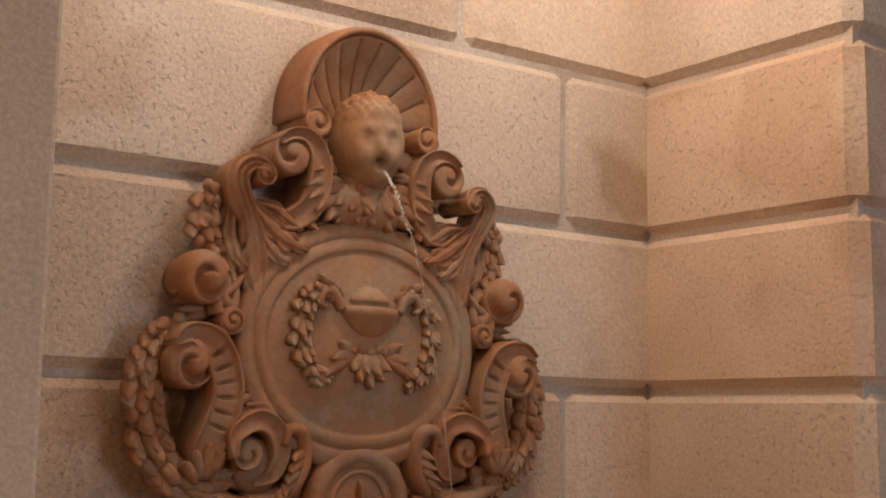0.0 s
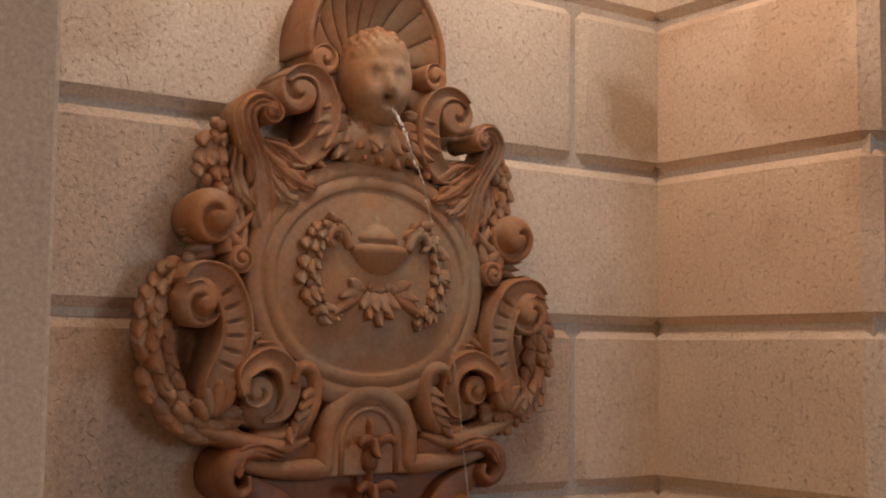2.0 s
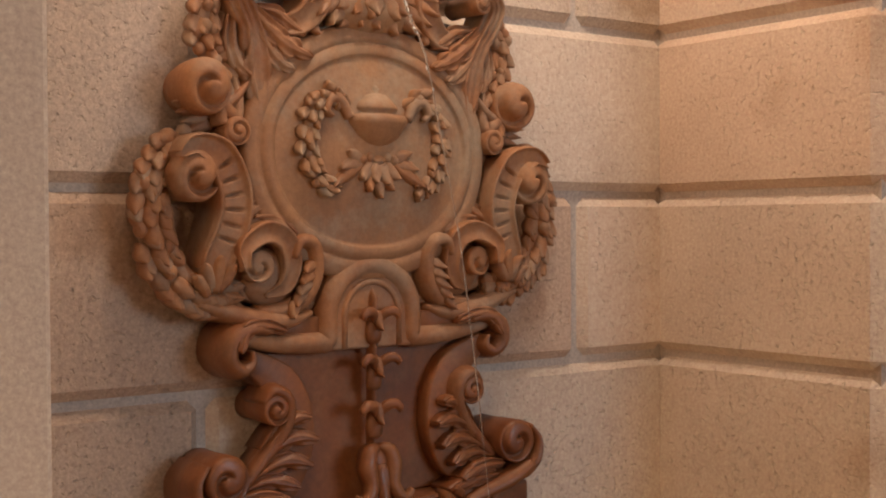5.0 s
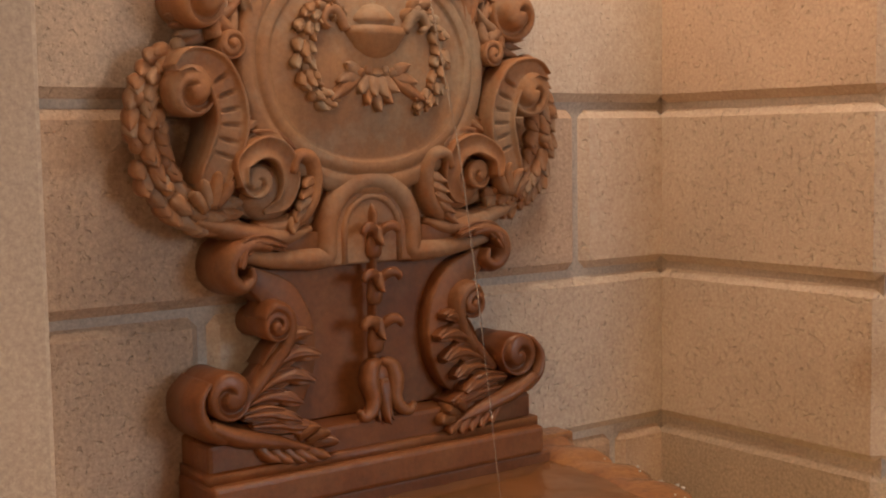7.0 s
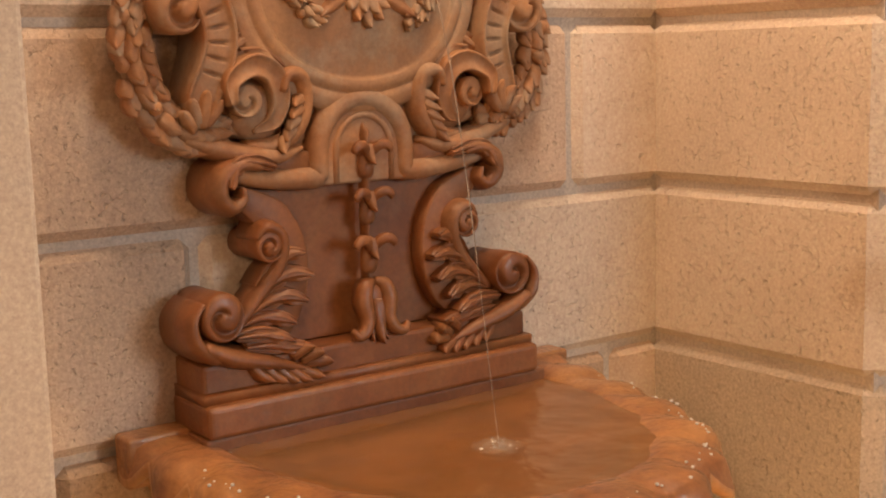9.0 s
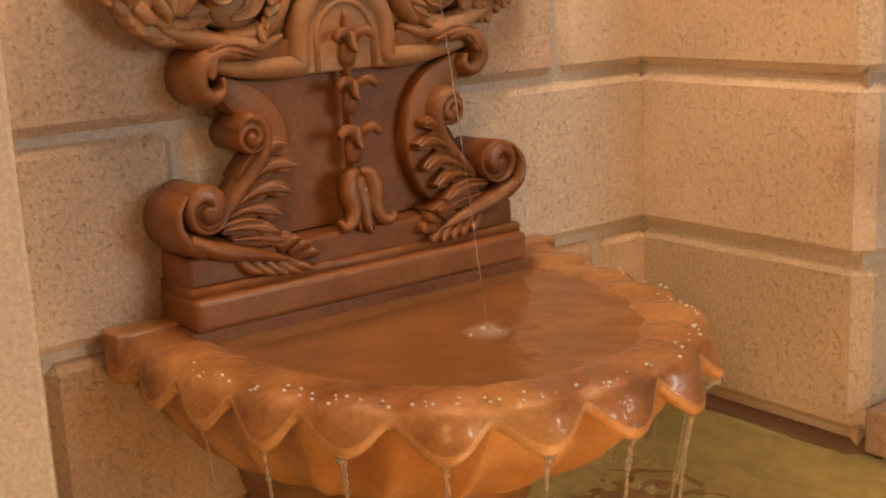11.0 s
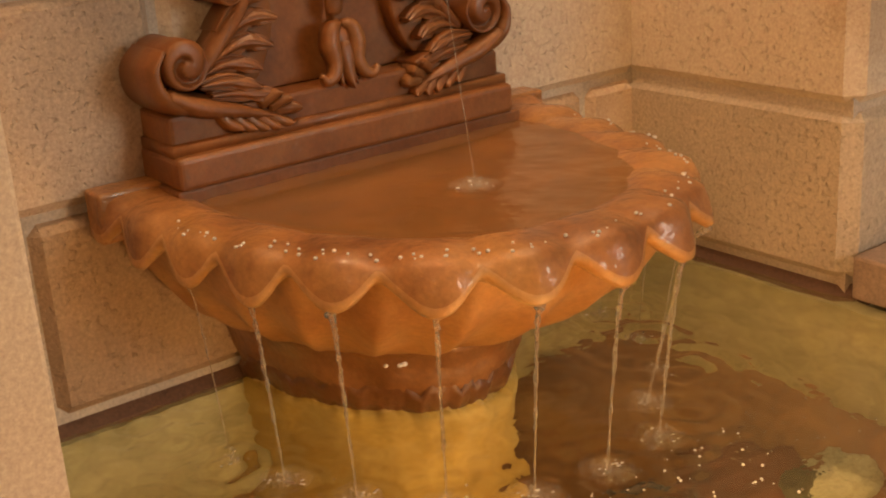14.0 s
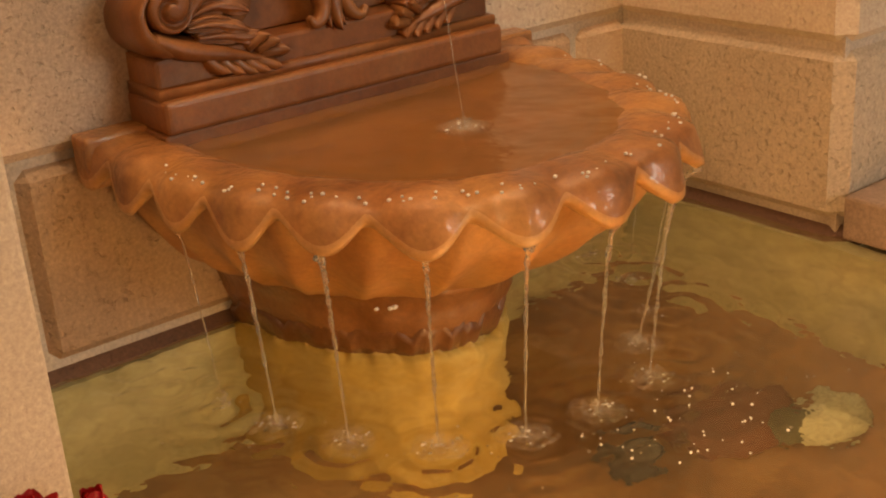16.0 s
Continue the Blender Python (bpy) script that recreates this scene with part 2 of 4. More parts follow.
def curve(points, n=40):
    """A smooth Catmull-Rom line through points of any dimension."""
    p = np.array(points, float)
    p = np.vstack([2 * p[0] - p[1], p, 2 * p[-1] - p[-2]])
    out = []
    seg = len(p) - 3
    for i in range(n + 1):
        s = min(i / n * seg, seg - 1e-9)
        k, f = int(s), s - int(s)
        a, b, c, d = p[k:k + 4]
        out.append(0.5 * (2 * b + (c - a) * f + (2 * a - 5 * b + 4 * c - d) * f * f + (3 * b - a - 3 * c + d) * f ** 3))
    return np.array(out)


ROUND = [(math.cos(a), math.sin(a)) for a in np.linspace(0, 2 * math.pi, 12, endpoint=False)]
HOLLOW = [(-1, -1), (-1, 0.72), (-0.93, 0.96), (-0.8, 1.0), (-0.68, 0.93), (-0.35, 0.83), (0, 0.8), (0.35, 0.83), (0.68, 0.93), (0.8, 1.0), (0.93, 0.96), (1, 0.72), (1, -1)]
FLAT = [(-1, -1), (-1, 0.6), (-0.94, 0.95), (-0.85, 1.0), (0.85, 1.0), (0.94, 0.95), (1, 0.6), (1, -1)]
CUSHION = [(-1, -1), (-1, 0.1), (-0.85, 0.55), (-0.5, 0.9), (0, 1.0), (0.5, 0.9), (0.85, 0.55), (1, 0.1), (1, -1)]


def sweep(path, width, depth, section=ROUND, notches=None):
    """A swept moulding: path of (u, d, z), half widths in the wall's plane and half depths out of it."""
    path = np.array(path, float)
    n = len(path)
    width = np.broadcast_to(width, n) if np.ndim(width) == 0 else np.interp(np.linspace(0, 1, n), np.linspace(0, 1, len(width)), width)
    depth = np.broadcast_to(depth, n) if np.ndim(depth) == 0 else np.interp(np.linspace(0, 1, n), np.linspace(0, 1, len(depth)), depth)
    tang = np.gradient(path, axis=0)
    verts, faces = [], []
    m = len(section)
    for i in range(n):
        t = tang[i] / (np.linalg.norm(tang[i]) + 1e-12)
        out = np.array((0, 1.0, 0)) - t * t[1]
        out /= np.linalg.norm(out) + 1e-12
        side = np.cross(t, out)
        for a, b in section:
            if notches and abs(a) < 0.45:
                first, last, count, cut = notches
                f = (i / (n - 1) - first) / (last - first)
                if 0 < f < 1:
                    b = b - cut * max(0, 1 - abs((f * count) % 1 - 0.5) / 0.16)
            verts.append(path[i] + side * a * width[i] + out * b * depth[i])
    for i in range(n - 1):
        for j in range(m):
            k = (j + 1) % m
            faces.append((i * m + j, i * m + k, (i + 1) * m + k, (i + 1) * m + j))
    faces.append(tuple(range(m)))
    faces.append(tuple(range((n - 1) * m, n * m)))
    return verts, faces


def flat(points, d):
    """(u, z) points to (u, d, z); d may run from a first to a last value."""
    d = np.linspace(d[0], d[1], len(points)) if isinstance(d, tuple) else [d] * len(points)
    return [(u, dd, z) for (u, z), dd in zip(points, d)]


def volute(cu, cz, r, d0, d1, turns=2.0, start=0.0, way=1, cut=0.010, cone=0.25, dome=0.0):
    """A scroll's rolled end: a drum out of the wall whose face carries a spiral groove, its eye standing proud."""
    na, nr = 40, 16
    verts, faces = [], []
    for i in range(nr + 1):
        rho = 1 - i / nr
        for j in range(na):
            a = 2 * math.pi * j / na
            ph = turns * (1 - rho) + way * (a - start) / (2 * math.pi)
            f = ph - math.floor(ph)
            groove = math.exp(-((min(f, 1 - f)) / 0.15) ** 2) * (1 if rho > 0.16 else 0) * (0.35 if rho > 0.93 else 1)
            edge = 0.12 * r * max(0, (rho - 0.88) / 0.12) ** 2
            d = d1 + cone * r * (1 - rho) - cut * groove - edge - dome * r * (1 - math.sqrt(max(0.0, 1 - (0.97 * rho) ** 2)))
            verts.append((cu + r * rho * math.cos(a), d, cz + r * rho * math.sin(a)))
    for i in range(nr):
        for j in range(na):
            k = (j + 1) % na
            faces.append((i * na + j, i * na + k, (i + 1) * na + k, (i + 1) * na + j))
    base = len(verts)
    front = d1 - 0.78 * dome * r
    for s, rr in ((0.66, 0.97 + 0.07 * dome), (0.33, 0.93 + 0.05 * dome), (0.0, 0.98 - 0.2 * dome)):
        for j in range(na):
            a = 2 * math.pi * j / na
            verts.append((cu + r * rr * math.cos(a), d0 + (front - d0) * s, cz + r * rr * math.sin(a)))
    rings = [0, base, base + na, base + 2 * na]
    for p, q in zip(rings, rings[1:]):
        for j in range(na):
            k = (j + 1) % na
            faces.append((p + j, p + k, q + k, q + j))
    faces.append(tuple(rings[-1] + j for j in range(na)))
    return verts, faces


def leaf(base, tip, width, d0=0.05, lift=0.014, curl=0.012, bend=0.0, lobes=0, thick=0.012, blunt=False):
    """One carved leaf from base to tip (u, z): a swelling blade with a sunk midrib, curling out at its tip."""
    base, tip = np.array(base, float), np.array(tip, float)
    along = tip - base
    length = np.linalg.norm(along)
    along /= length
    side = np.array((-along[1], along[0]))
    ns, nt = 9, 6
    verts, faces = [], []
    for layer in (0, 1):
        for i in range(ns + 1):
            s = i / ns
            w = width * (math.sin(math.pi * min(1, 0.08 + 0.92 * s) ** 0.8) ** 0.75 + 0.04)
            if blunt:
                w = width * (0.6 + 0.4 * math.sin(min(1, s / 0.62) * math.pi / 2)) * (1 if s < 0.62 else math.sqrt(max(0.02, 1 - ((s - 0.62) / 0.385) ** 2)))
            if lobes:
                w *= 1 + 0.22 * math.sin(2 * math.pi * lobes * s)
            mid = base + along * length * s + side * bend * length * math.sin(math.pi * s * 0.75)
            for j in range(nt + 1):
                t = 2 * j / nt - 1
                q = mid + side * t * w
                h = lift * (1 - t * t) * (0.5 + 0.5 * math.sin(math.pi * s)) - 0.45 * lift * math.exp(-(t / 0.25) ** 2) * (1 - s)
                h += curl * max(0, s - 0.45) ** 2 * 3.3
                verts.append((q[0], d0 + h - layer * (thick + 0.3 * h * (1 - s)), q[1]))
    m = (ns + 1) * (nt + 1)
    for i in range(ns):
        for j in range(nt):
            a = i * (nt + 1) + j
            quad = (a, a + 1, a + nt + 2, a + nt + 1)
            faces.append(quad)
            faces.append(tuple(m + x for x in reversed(quad)))
    ring = [i for i in range(nt + 1)] + [(i + 1) * (nt + 1) + nt for i in range(ns)] + [ns * (nt + 1) + nt - 1 - j for j in range(nt)]
    ring += [(ns - 1 - i) * (nt + 1) for i in range(ns - 1)]
    for a, b in zip(ring, ring[1:] + ring[:1]):
        faces.append((a, b, m + b, m + a))
    return verts, faces


def blade_leaf(path, widths, d, depth=0.016, lobes=5, cut=0.45, flutes=2, start=0.3, thick=0.05):
    """A carved acanthus leaf along (u, z) points: fluted like cloth, its edges cut into forward-swept lobes past start."""
    n, m = 64, 17
    p = curve(path, n)
    d = np.linspace(d[0], d[1], n + 1) if isinstance(d, tuple) else np.full(n + 1, d)
    widths = np.interp(np.linspace(0, 1, n + 1), np.linspace(0, 1, len(widths)), widths)
    tang = np.gradient(p, axis=0)
    tang /= np.linalg.norm(tang, axis=1)[:, None] + 1e-12
    verts, faces = [], []
    for i in range(n + 1):
        s = i / n
        side = np.array((-tang[i][1], tang[i][0]))
        live = min(1, max(0, (s - start) * 6))
        for j in range(m):
            a = 2 * j / (m - 1) - 1
            ph = (s * lobes + (0.25 if a > 0 else 0) - 0.35 * abs(a)) % 1
            notch = (1 - math.sin(math.pi * ph) ** 0.6) * live
            x = a * widths[i] * (1 - cut * notch * abs(a) ** 2)
            q = p[i] + side * x + tang[i] * widths[i] * 0.5 * a * a * live
            h = 0.5 * math.cos(math.pi * flutes * 2 * a) * (1 - 0.5 * live) + 0.55 * live * (math.sin(math.pi * ph) - 0.5) * abs(a) + 0.7 * (1 - a * a) - 0.35 * math.exp(-(a / 0.13) ** 2)
            verts.append((q[0], d[i] + depth * (h - (0.9 if abs(a) > 0.99 else 0)), q[1]))
        for a in (1, -1):
            x = a * widths[i] * 0.7
            q = p[i] + side * x
            verts.append((q[0], d[i] - thick, q[1]))
    k = m + 2
    for i in range(n):
        for j in range(k):
            faces.append((i * k + j, i * k + (j + 1) % k, (i + 1) * k + (j + 1) % k, (i + 1) * k + j))
    faces.append(tuple(range(k)))
    faces.append(tuple(range(n * k, n * k + k)))
    return verts, faces


def ball(c, r, squash=(1, 1, 1), n=10):
    verts, faces = [], []
    rows = n // 2 + 1
    for i in range(rows + 1):
        a = math.pi * i / rows
        for j in range(n):
            b = 2 * math.pi * j / n
            verts.append((c[0] + r * squash[0] * math.sin(a) * math.cos(b), c[1] + r * squash[1] * math.sin(a) * math.sin(b), c[2] + r * squash[2] * math.cos(a)))
    for i in range(rows):
        for j in range(n):
            k = (j + 1) % n
            faces.append((i * n + j, i * n + k, (i + 1) * n + k, (i + 1) * n + j))
    return verts, faces


def slab(outline, d0, d1, bev=0.006):
    """A plate of the wall's plane with rounded front arrises."""
    o = np.array(outline, float)
    t = np.roll(o, -1, 0) - np.roll(o, 1, 0)
    t /= np.linalg.norm(t, axis=1)[:, None] + 1e-12
    area = 0.5 * np.sum(o[:, 0] * np.roll(o[:, 1], -1) - np.roll(o[:, 0], -1) * o[:, 1])
    inward = np.stack([-t[:, 1], t[:, 0]], 1) * (1 if area > 0 else -1)
    n = len(o)
    verts, faces = [], []
    for inset, d in ((0, d0), (0, d1 - bev), (0.3 * bev, d1 - 0.3 * bev), (bev, d1)):
        verts += [(u, d, z) for u, z in o + inward * inset]
    for i in range(3):
        for j in range(n):
            k = (j + 1) % n
            faces.append((i * n + j, i * n + k, (i + 1) * n + k, (i + 1) * n + j))
    faces.append(tuple(range(n)))
    faces.append(tuple(range(3 * n, 4 * n)))
    return verts, faces


def both_sides(half):
    """Closes a half outline, given from the top on the axis to the bottom on it, into a whole one."""
    half = [tuple(p) for p in half]
    return half + [(-u, z) for u, z in reversed(half) if abs(u) > 1e-4]


def box_mesh(a, b, bev=0.004, segs=2):
    bm = bmesh.new()
    bmesh.ops.create_cube(bm, size=1)
    for v in bm.verts:
        v.co = [a[i] + (v.co[i] + 0.5) * (b[i] - a[i]) for i in range(3)]
    if bev:
        bmesh.ops.bevel(bm, geom=list(bm.edges), offset=bev, segments=segs, profile=0.5, affect="EDGES")
    return bm


def box(name, a, b, mat, parent=None, label="", bev=0.004, segs=2):
    bm = box_mesh(a, b, bev, segs)
    me = bpy.data.meshes.new(name)
    bm.to_mesh(me)
    bm.free()
    me.materials.append(mat)
    ob = new(name, me)
    if parent:
        ob.parent = parent
    if label:
        ob["label"] = label
    return ob

# ---- the setting ----
D = 0.30          # height of a course
JZ = 0.0085       # how far a joint's middle lies above its course line
WATER_Z = -0.012
FLOOR_Z = -0.435  # pool floor
HALL_Z = -0.70   # hall floor
TOP = 2.75


def plain_wall(name, a, b, mat, label):
    return tagged(box(name, a, b, mat, bev=0), label, "wall", kind="structure")


tagged(box("hall_floor", (-4.6, -6.1, HALL_Z - 0.2), (4.0, 0.6, HALL_Z), FLOORING, bev=0), "dull brown stone floor of the hall", "floor", kind="structure")
tagged(box("ceiling", (-4.6, -6.1, TOP), (4.0, 0.6, TOP + 0.2), PLASTER, bev=0), "plain plaster ceiling of the hall", "ceiling", kind="structure")
plain_wall("wall_east", (3.8, -6.1, HALL_Z), (4.0, 0.6, TOP), PLASTER, "plain plaster side wall of the hall")
plain_wall("wall_west", (-4.6, -6.1, HALL_Z), (-4.4, 0.6, TOP), PLASTER, "plain plaster side wall of the hall")
# the south wall, with a wide window opening to daylight
plain_wall("wall_south_1", (-4.4, -6.1, HALL_Z), (0.2, -5.95, TOP), PLASTER, "plain plaster wall beside the opening")
plain_wall("wall_south_2", (2.3, -6.1, HALL_Z), (3.8, -5.95, TOP), PLASTER, "plain plaster wall beside the opening")
plain_wall("wall_south_3", (0.2, -6.1, 2.28), (2.3, -5.95, TOP), PLASTER, "plain plaster lintel over the opening")
plain_wall("wall_south_4", (0.2, -6.1, HALL_Z), (2.3, -5.95, 0.82), PLASTER, "plain plaster sill wall under the opening")

NICHE_L, NICHE_R, PIER_Y = -1.335, 0.0, -0.485
pier_left = tagged(box("wall_pier_left", (-4.4, PIER_Y, HALL_Z), (NICHE_L, 0.0, TOP), SMOOTH, bev=0.006), "smooth pale stone pier beside the fountain niche", "pier", kind="structure")

wall_back = tagged(box("wall_back", (-4.4, 0.0155, HALL_Z), (0.6, 0.4, TOP), MORTAR, bev=0), "beige stone back wall of large chamfered blocks", "wall", kind="structure")
wall_right = tagged(box("wall_right", (0.0155, PIER_Y + 0.0155, HALL_Z), (3.8, 0.0155, TOP), MORTAR, bev=0), "beige stone pier wall of large chamfered blocks", "wall", kind="structure")


def block(parent, a, b, chamfer, mat=STONE):
    """One dressed block with chamfered arrises; a and b are the bounds of its worn outer faces."""
    return box("stone_block", a, b, mat, parent, bev=chamfer, segs=1)


def corner_block(parent, a, b, chamfer, mat):
    """A block that turns the pier's corner, whose upright arris has a broader chamfer."""
    wide = 0.026
    bm = box_mesh(a, b, 0)
    arris = [e for e in bm.edges if all(abs(v.co.x - a[0]) < 1e-5 and abs(v.co.y - a[1]) < 1e-5 for v in e.verts)]
    bmesh.ops.bevel(bm, geom=arris, offset=wide, segments=1, profile=0.5, affect="EDGES")
    level = [e for e in bm.edges if abs(e.verts[0].co.z - e.verts[1].co.z) < 1e-5]
    bmesh.ops.bevel(bm, geom=level, offset=chamfer, segments=1, profile=0.5, affect="EDGES")
    me = bpy.data.meshes.new("stone_block")
    bm.to_mesh(me)
    bm.free()
    me.materials.append(mat)
    ob = new("stone_block", me)
    ob.parent = parent
    return ob


CH, GAP = 0.0155, 0.0065
rng = random.Random(4)
# back wall: vertical joints course by course
BACK_JOINTS = {-2: (-0.9,), -1: (-0.25,), 0: (-1.178, -0.118), 1: (-0.945,), 2: (-0.208,), 3: (-0.945,), 4: (-0.208,), 5: (-0.451,), 6: (-0.208, -1.15), 7: (-0.75,), 8: (-0.3,)}
for k, joints in BACK_JOINTS.items():
    z0, z1 = k * D + JZ + GAP, (k + 1) * D + JZ - GAP
    xs = [NICHE_L - 0.02, *sorted(joints), NICHE_R]
    for i in range(len(xs) - 1):
        x0 = xs[i] + (GAP if i else 0)
        x1 = xs[i + 1] - (GAP if i < len(xs) - 2 else -0.015)
        out = rng.uniform(-0.0012, 0.0012)
        # left blocks of courses 1 to 3 carry painted shade in their rosy stone
        block(wall_back, (x0, out, z0), (x1, 0.3, z1), CH, STONE_WET if k < 0 else STONE_DAMP if k == 0 and i < 2 else STONE_ROSE_SHADED if k in (1, 2, 3) and i == 0 else STONE_STAINED if (k, i) in ((4, 1), (5, 1)) else STONE)
# right wall: one long block a course, which also turns the pier's corner
for k in range(-2, 9):
    z0, z1 = k * D + JZ + GAP, (k + 1) * D + JZ - GAP
    out = rng.uniform(-0.0012, 0.0012)
    long = 0.62 if k % 2 else 0.95
    corner_block(wall_right, (out, PIER_Y + out, z0), (long - GAP, 0.015, z1), CH, STONE_WET if k < 0 else STONE_GREY_BROWN if k == 0 else STONE if k < 5 else STONE_STAINED)
    block(wall_right, (long + GAP, PIER_Y - out, z0), (2.2, 0.015, z1), CH, STONE if k >= 0 else STONE_WET)

# pool: floor, sides, coping
tagged(box("pool_floor", (-1.75, -1.42, FLOOR_Z - 0.1), (0.25, 0.0, FLOOR_Z), POOL_FLOOR, bev=0), "brown silted floor of the shallow pool", "pool floor", kind="structure")
pool = tagged(box("pool_side_back", (NICHE_L, -0.012, FLOOR_Z), (0.0, 0.0, WATER_Z - 0.012), POOL_SIDE, bev=0), "olive algae-tinted side of the pool under water", "pool side", kind="structure")
tagged(box("pool_side_right", (-0.012, -1.42, FLOOR_Z), (0.25, -0.012, WATER_Z - 0.03), POOL_SIDE, bev=0), "olive algae-tinted side of the pool under water", "pool side", kind="structure")
tagged(box("pool_side_left", (-1.75, -1.42, FLOOR_Z), (NICHE_L + 0.012, -0.012, WATER_Z - 0.012), POOL_SIDE, bev=0), "olive algae-tinted side of the pool under water", "pool side", kind="structure")
tagged(box("pool_side_front", (NICHE_L, -1.42, HALL_Z), (0.0, -1.22, WATER_Z - 0.012), POOL_SIDE, bev=0), "olive algae-tinted side of the pool under water", "pool side", kind="structure")
CT = 0.066
tagged(box("pool_coping_right", (0.004, -1.47, -0.012), (0.32, PIER_Y - 0.004, CT), COPING, bev=0.006), "brown stone coping slab at the pool's edge", "coping", kind="structure")
tagged(box("pool_coping_front", (-1.78, -1.47, -0.012), (0.0, -1.2, CT), COPING, bev=0.006), "brown stone coping slab at the pool's edge", "coping", kind="structure")
tagged(box("pool_coping_left", (-1.78, -1.196, -0.012), (NICHE_L - 0.003, PIER_Y - 0.004, CT), COPING, bev=0.006), "brown stone coping slab at the pool's edge", "coping", kind="structure")
tagged(box("pool_outer_wall", (-1.75, -1.44, HALL_Z), (0.3, -1.424, -0.012), COPING, bev=0), "brown stone outer face of the pool", "pool wall", kind="structure")

# ---- the fountain's carved back ----
# a flat band with a raised fillet along each edge
RIBBED = [(-1, -1), (-1, 0.55), (-0.92, 0.92), (-0.82, 1.0), (-0.72, 0.92), (-0.66, 0.8), (-0.5, 0.78), (-0.2, 0.8), (0.2, 0.8), (0.5, 0.78), (0.66, 0.8), (0.72, 0.92), (0.82, 1.0), (0.92, 0.92), (1, 0.55), (1, -1)]
back = thing("fountain_backplate", "tall carved brown cast-stone back with scrolls, garlands and a shell", "fountain", at=(0, 0, 0))

# body of the cartouche
half = curve([(0, 1.25), (0.09, 1.24), (0.11, 1.15), (0.2, 1.13), (0.24, 1.15), (0.262, 1.11), (0.25, 1.04), (0.262, 0.985), (0.25, 0.93), (0.228, 0.87), (0.238, 0.8), (0.262, 0.745), (0.2, 0.715), (0.11, 0.70), (0, 0.70)], 70)
Carving().add(*slab(both_sides(half), 0.0, 0.052, 0.012)).done("cartouche_plate", CLAY, back, "broad shield-shaped plate", smooth=False)

oval = [(0.15 * math.cos(a), 1.118 + 0.05 * math.sin(a)) for a in np.linspace(0, 2 * math.pi, 48, endpoint=False)]
Carving().add(*slab(oval, 0.0, 0.0575, 0.006)).done("shield_top", CLAY_PATINA, back, "", smooth=False)

# lower shaft
half = curve([(0, 0.72), (0.2, 0.69), (0.215, 0.655), (0.178, 0.61), (0.165, 0.555), (0.165, 0.5), (0.19, 0.45), (0.26, 0.415), (0.29, 0.395), (0, 0.385)], 60)
Carving().add(*slab(both_sides(half), 0.0, 0.04, 0.006)).done("shaft_panel", CLAY_MID, back, "recessed tapering panel", smooth=False)

# oval medallion with its moulded rim
na, prof = 72, [(1.1, 0.035), (1.1, 0.062), (1.085, 0.069), (1.06, 0.0715), (1.0, 0.0735), (0.945, 0.0745), (0.937, 0.0715), (0.925, 0.0745), (0.88, 0.0775), (0.835, 0.078), (0.82, 0.0765), (0.81, 0.073),
                (0.79, 0.073), (0.6, 0.080), (0.4, 0.086), (0.2, 0.0895), (0.02, 0.09)]
verts, faces = [], []
for rho, d in prof:
    for j in range(na):
        a = 2 * math.pi * j / na
        c, s = math.cos(a), math.sin(a)
        q = (abs(c) ** 2.15 + abs(s) ** 2.15) ** (-1 / 2.15)
        wide = 0.222 * (1 - 0.13 * max(0, s) ** 2) * (1 - 0.06 * max(0, (rho - 0.8) / 0.3))
        verts.append((rho * q * c * wide, d, 0.95 + rho * q * s * (0.176 if s > 0 else 0.186)))
for i in range(len(prof) - 1):
    for j in range(na):
        k = (j + 1) % na
        faces.append((i * na + j, i * na + k, (i + 1) * na + k, (i + 1) * na + j))
faces.append(tuple(range((len(prof) - 1) * na, len(prof) * na)))
medallion = Carving().add(verts, faces).done("medallion", CLAY_PATINA, back, "oval medallion with a moulded rim and grey patina")

# urn in low relief on the medallion
prof = [(0.002, 1.052), (0.008, 1.046), (0.006, 1.04), (0.02, 1.036), (0.034, 1.024), (0.04, 1.018), (0.04, 1.013), (0.03, 1.008), (0.054, 1.004), (0.058, 0.997), (0.056, 0.992),
        (0.05, 0.984), (0.042, 0.972), (0.028, 0.962), (0.014, 0.956), (0.011, 0.948), (0.02, 0.94), (0.024, 0.934)]
verts, faces, n = [], [], 13
for r, z in prof:
    for j in range(n):
        a = math.pi * j / (n - 1)
        verts.append((r * math.cos(a), 0.080 + 0.62 * r * math.sin(a), z - 0.004))
for i in range(len(prof) - 1):
    for j in range(n - 1):
        faces.append((i * n + j, i * n + j + 1, (i + 1) * n + j + 1, (i + 1) * n + j))
Carving().add(verts, faces).done("urn", CLAY_PATINA, medallion, "small covered urn in relief")


def garland(path, r, d, count, seed, leaf_size, berries=0.35, columns=(-1, 0, 1)):
    """A swag of overlapping leaves and berries along a path of (u, z)."""
    g = Carving()
    rr = random.Random(seed)
    p = curve(path, 60)
    n = len(p)
    swell = [0.55, 0.9, 1, 1, 0.95, 0.7]
    g.add(*sweep(flat(p, d), [r * 0.78 * s for s in swell], [r * 0.62 * s for s in swell]))
    for i in range(count):
        f = (i + 0.5) / count
        k = min(n - 2, int(f * (n - 1)))
        t = p[k + 1] - p[k]
        t = t / np.linalg.norm(t)
        side = np.array((-t[1], t[0]))
        grow = np.interp(f, np.linspace(0, 1, len(swell)), swell)
        for c in columns:
            at = p[k] + side * c * r * 0.72 * grow + t * rr.uniform(-0.3, 0.3) * leaf_size
            up = d + r * (0.72 if c == 0 else 0.42) * grow
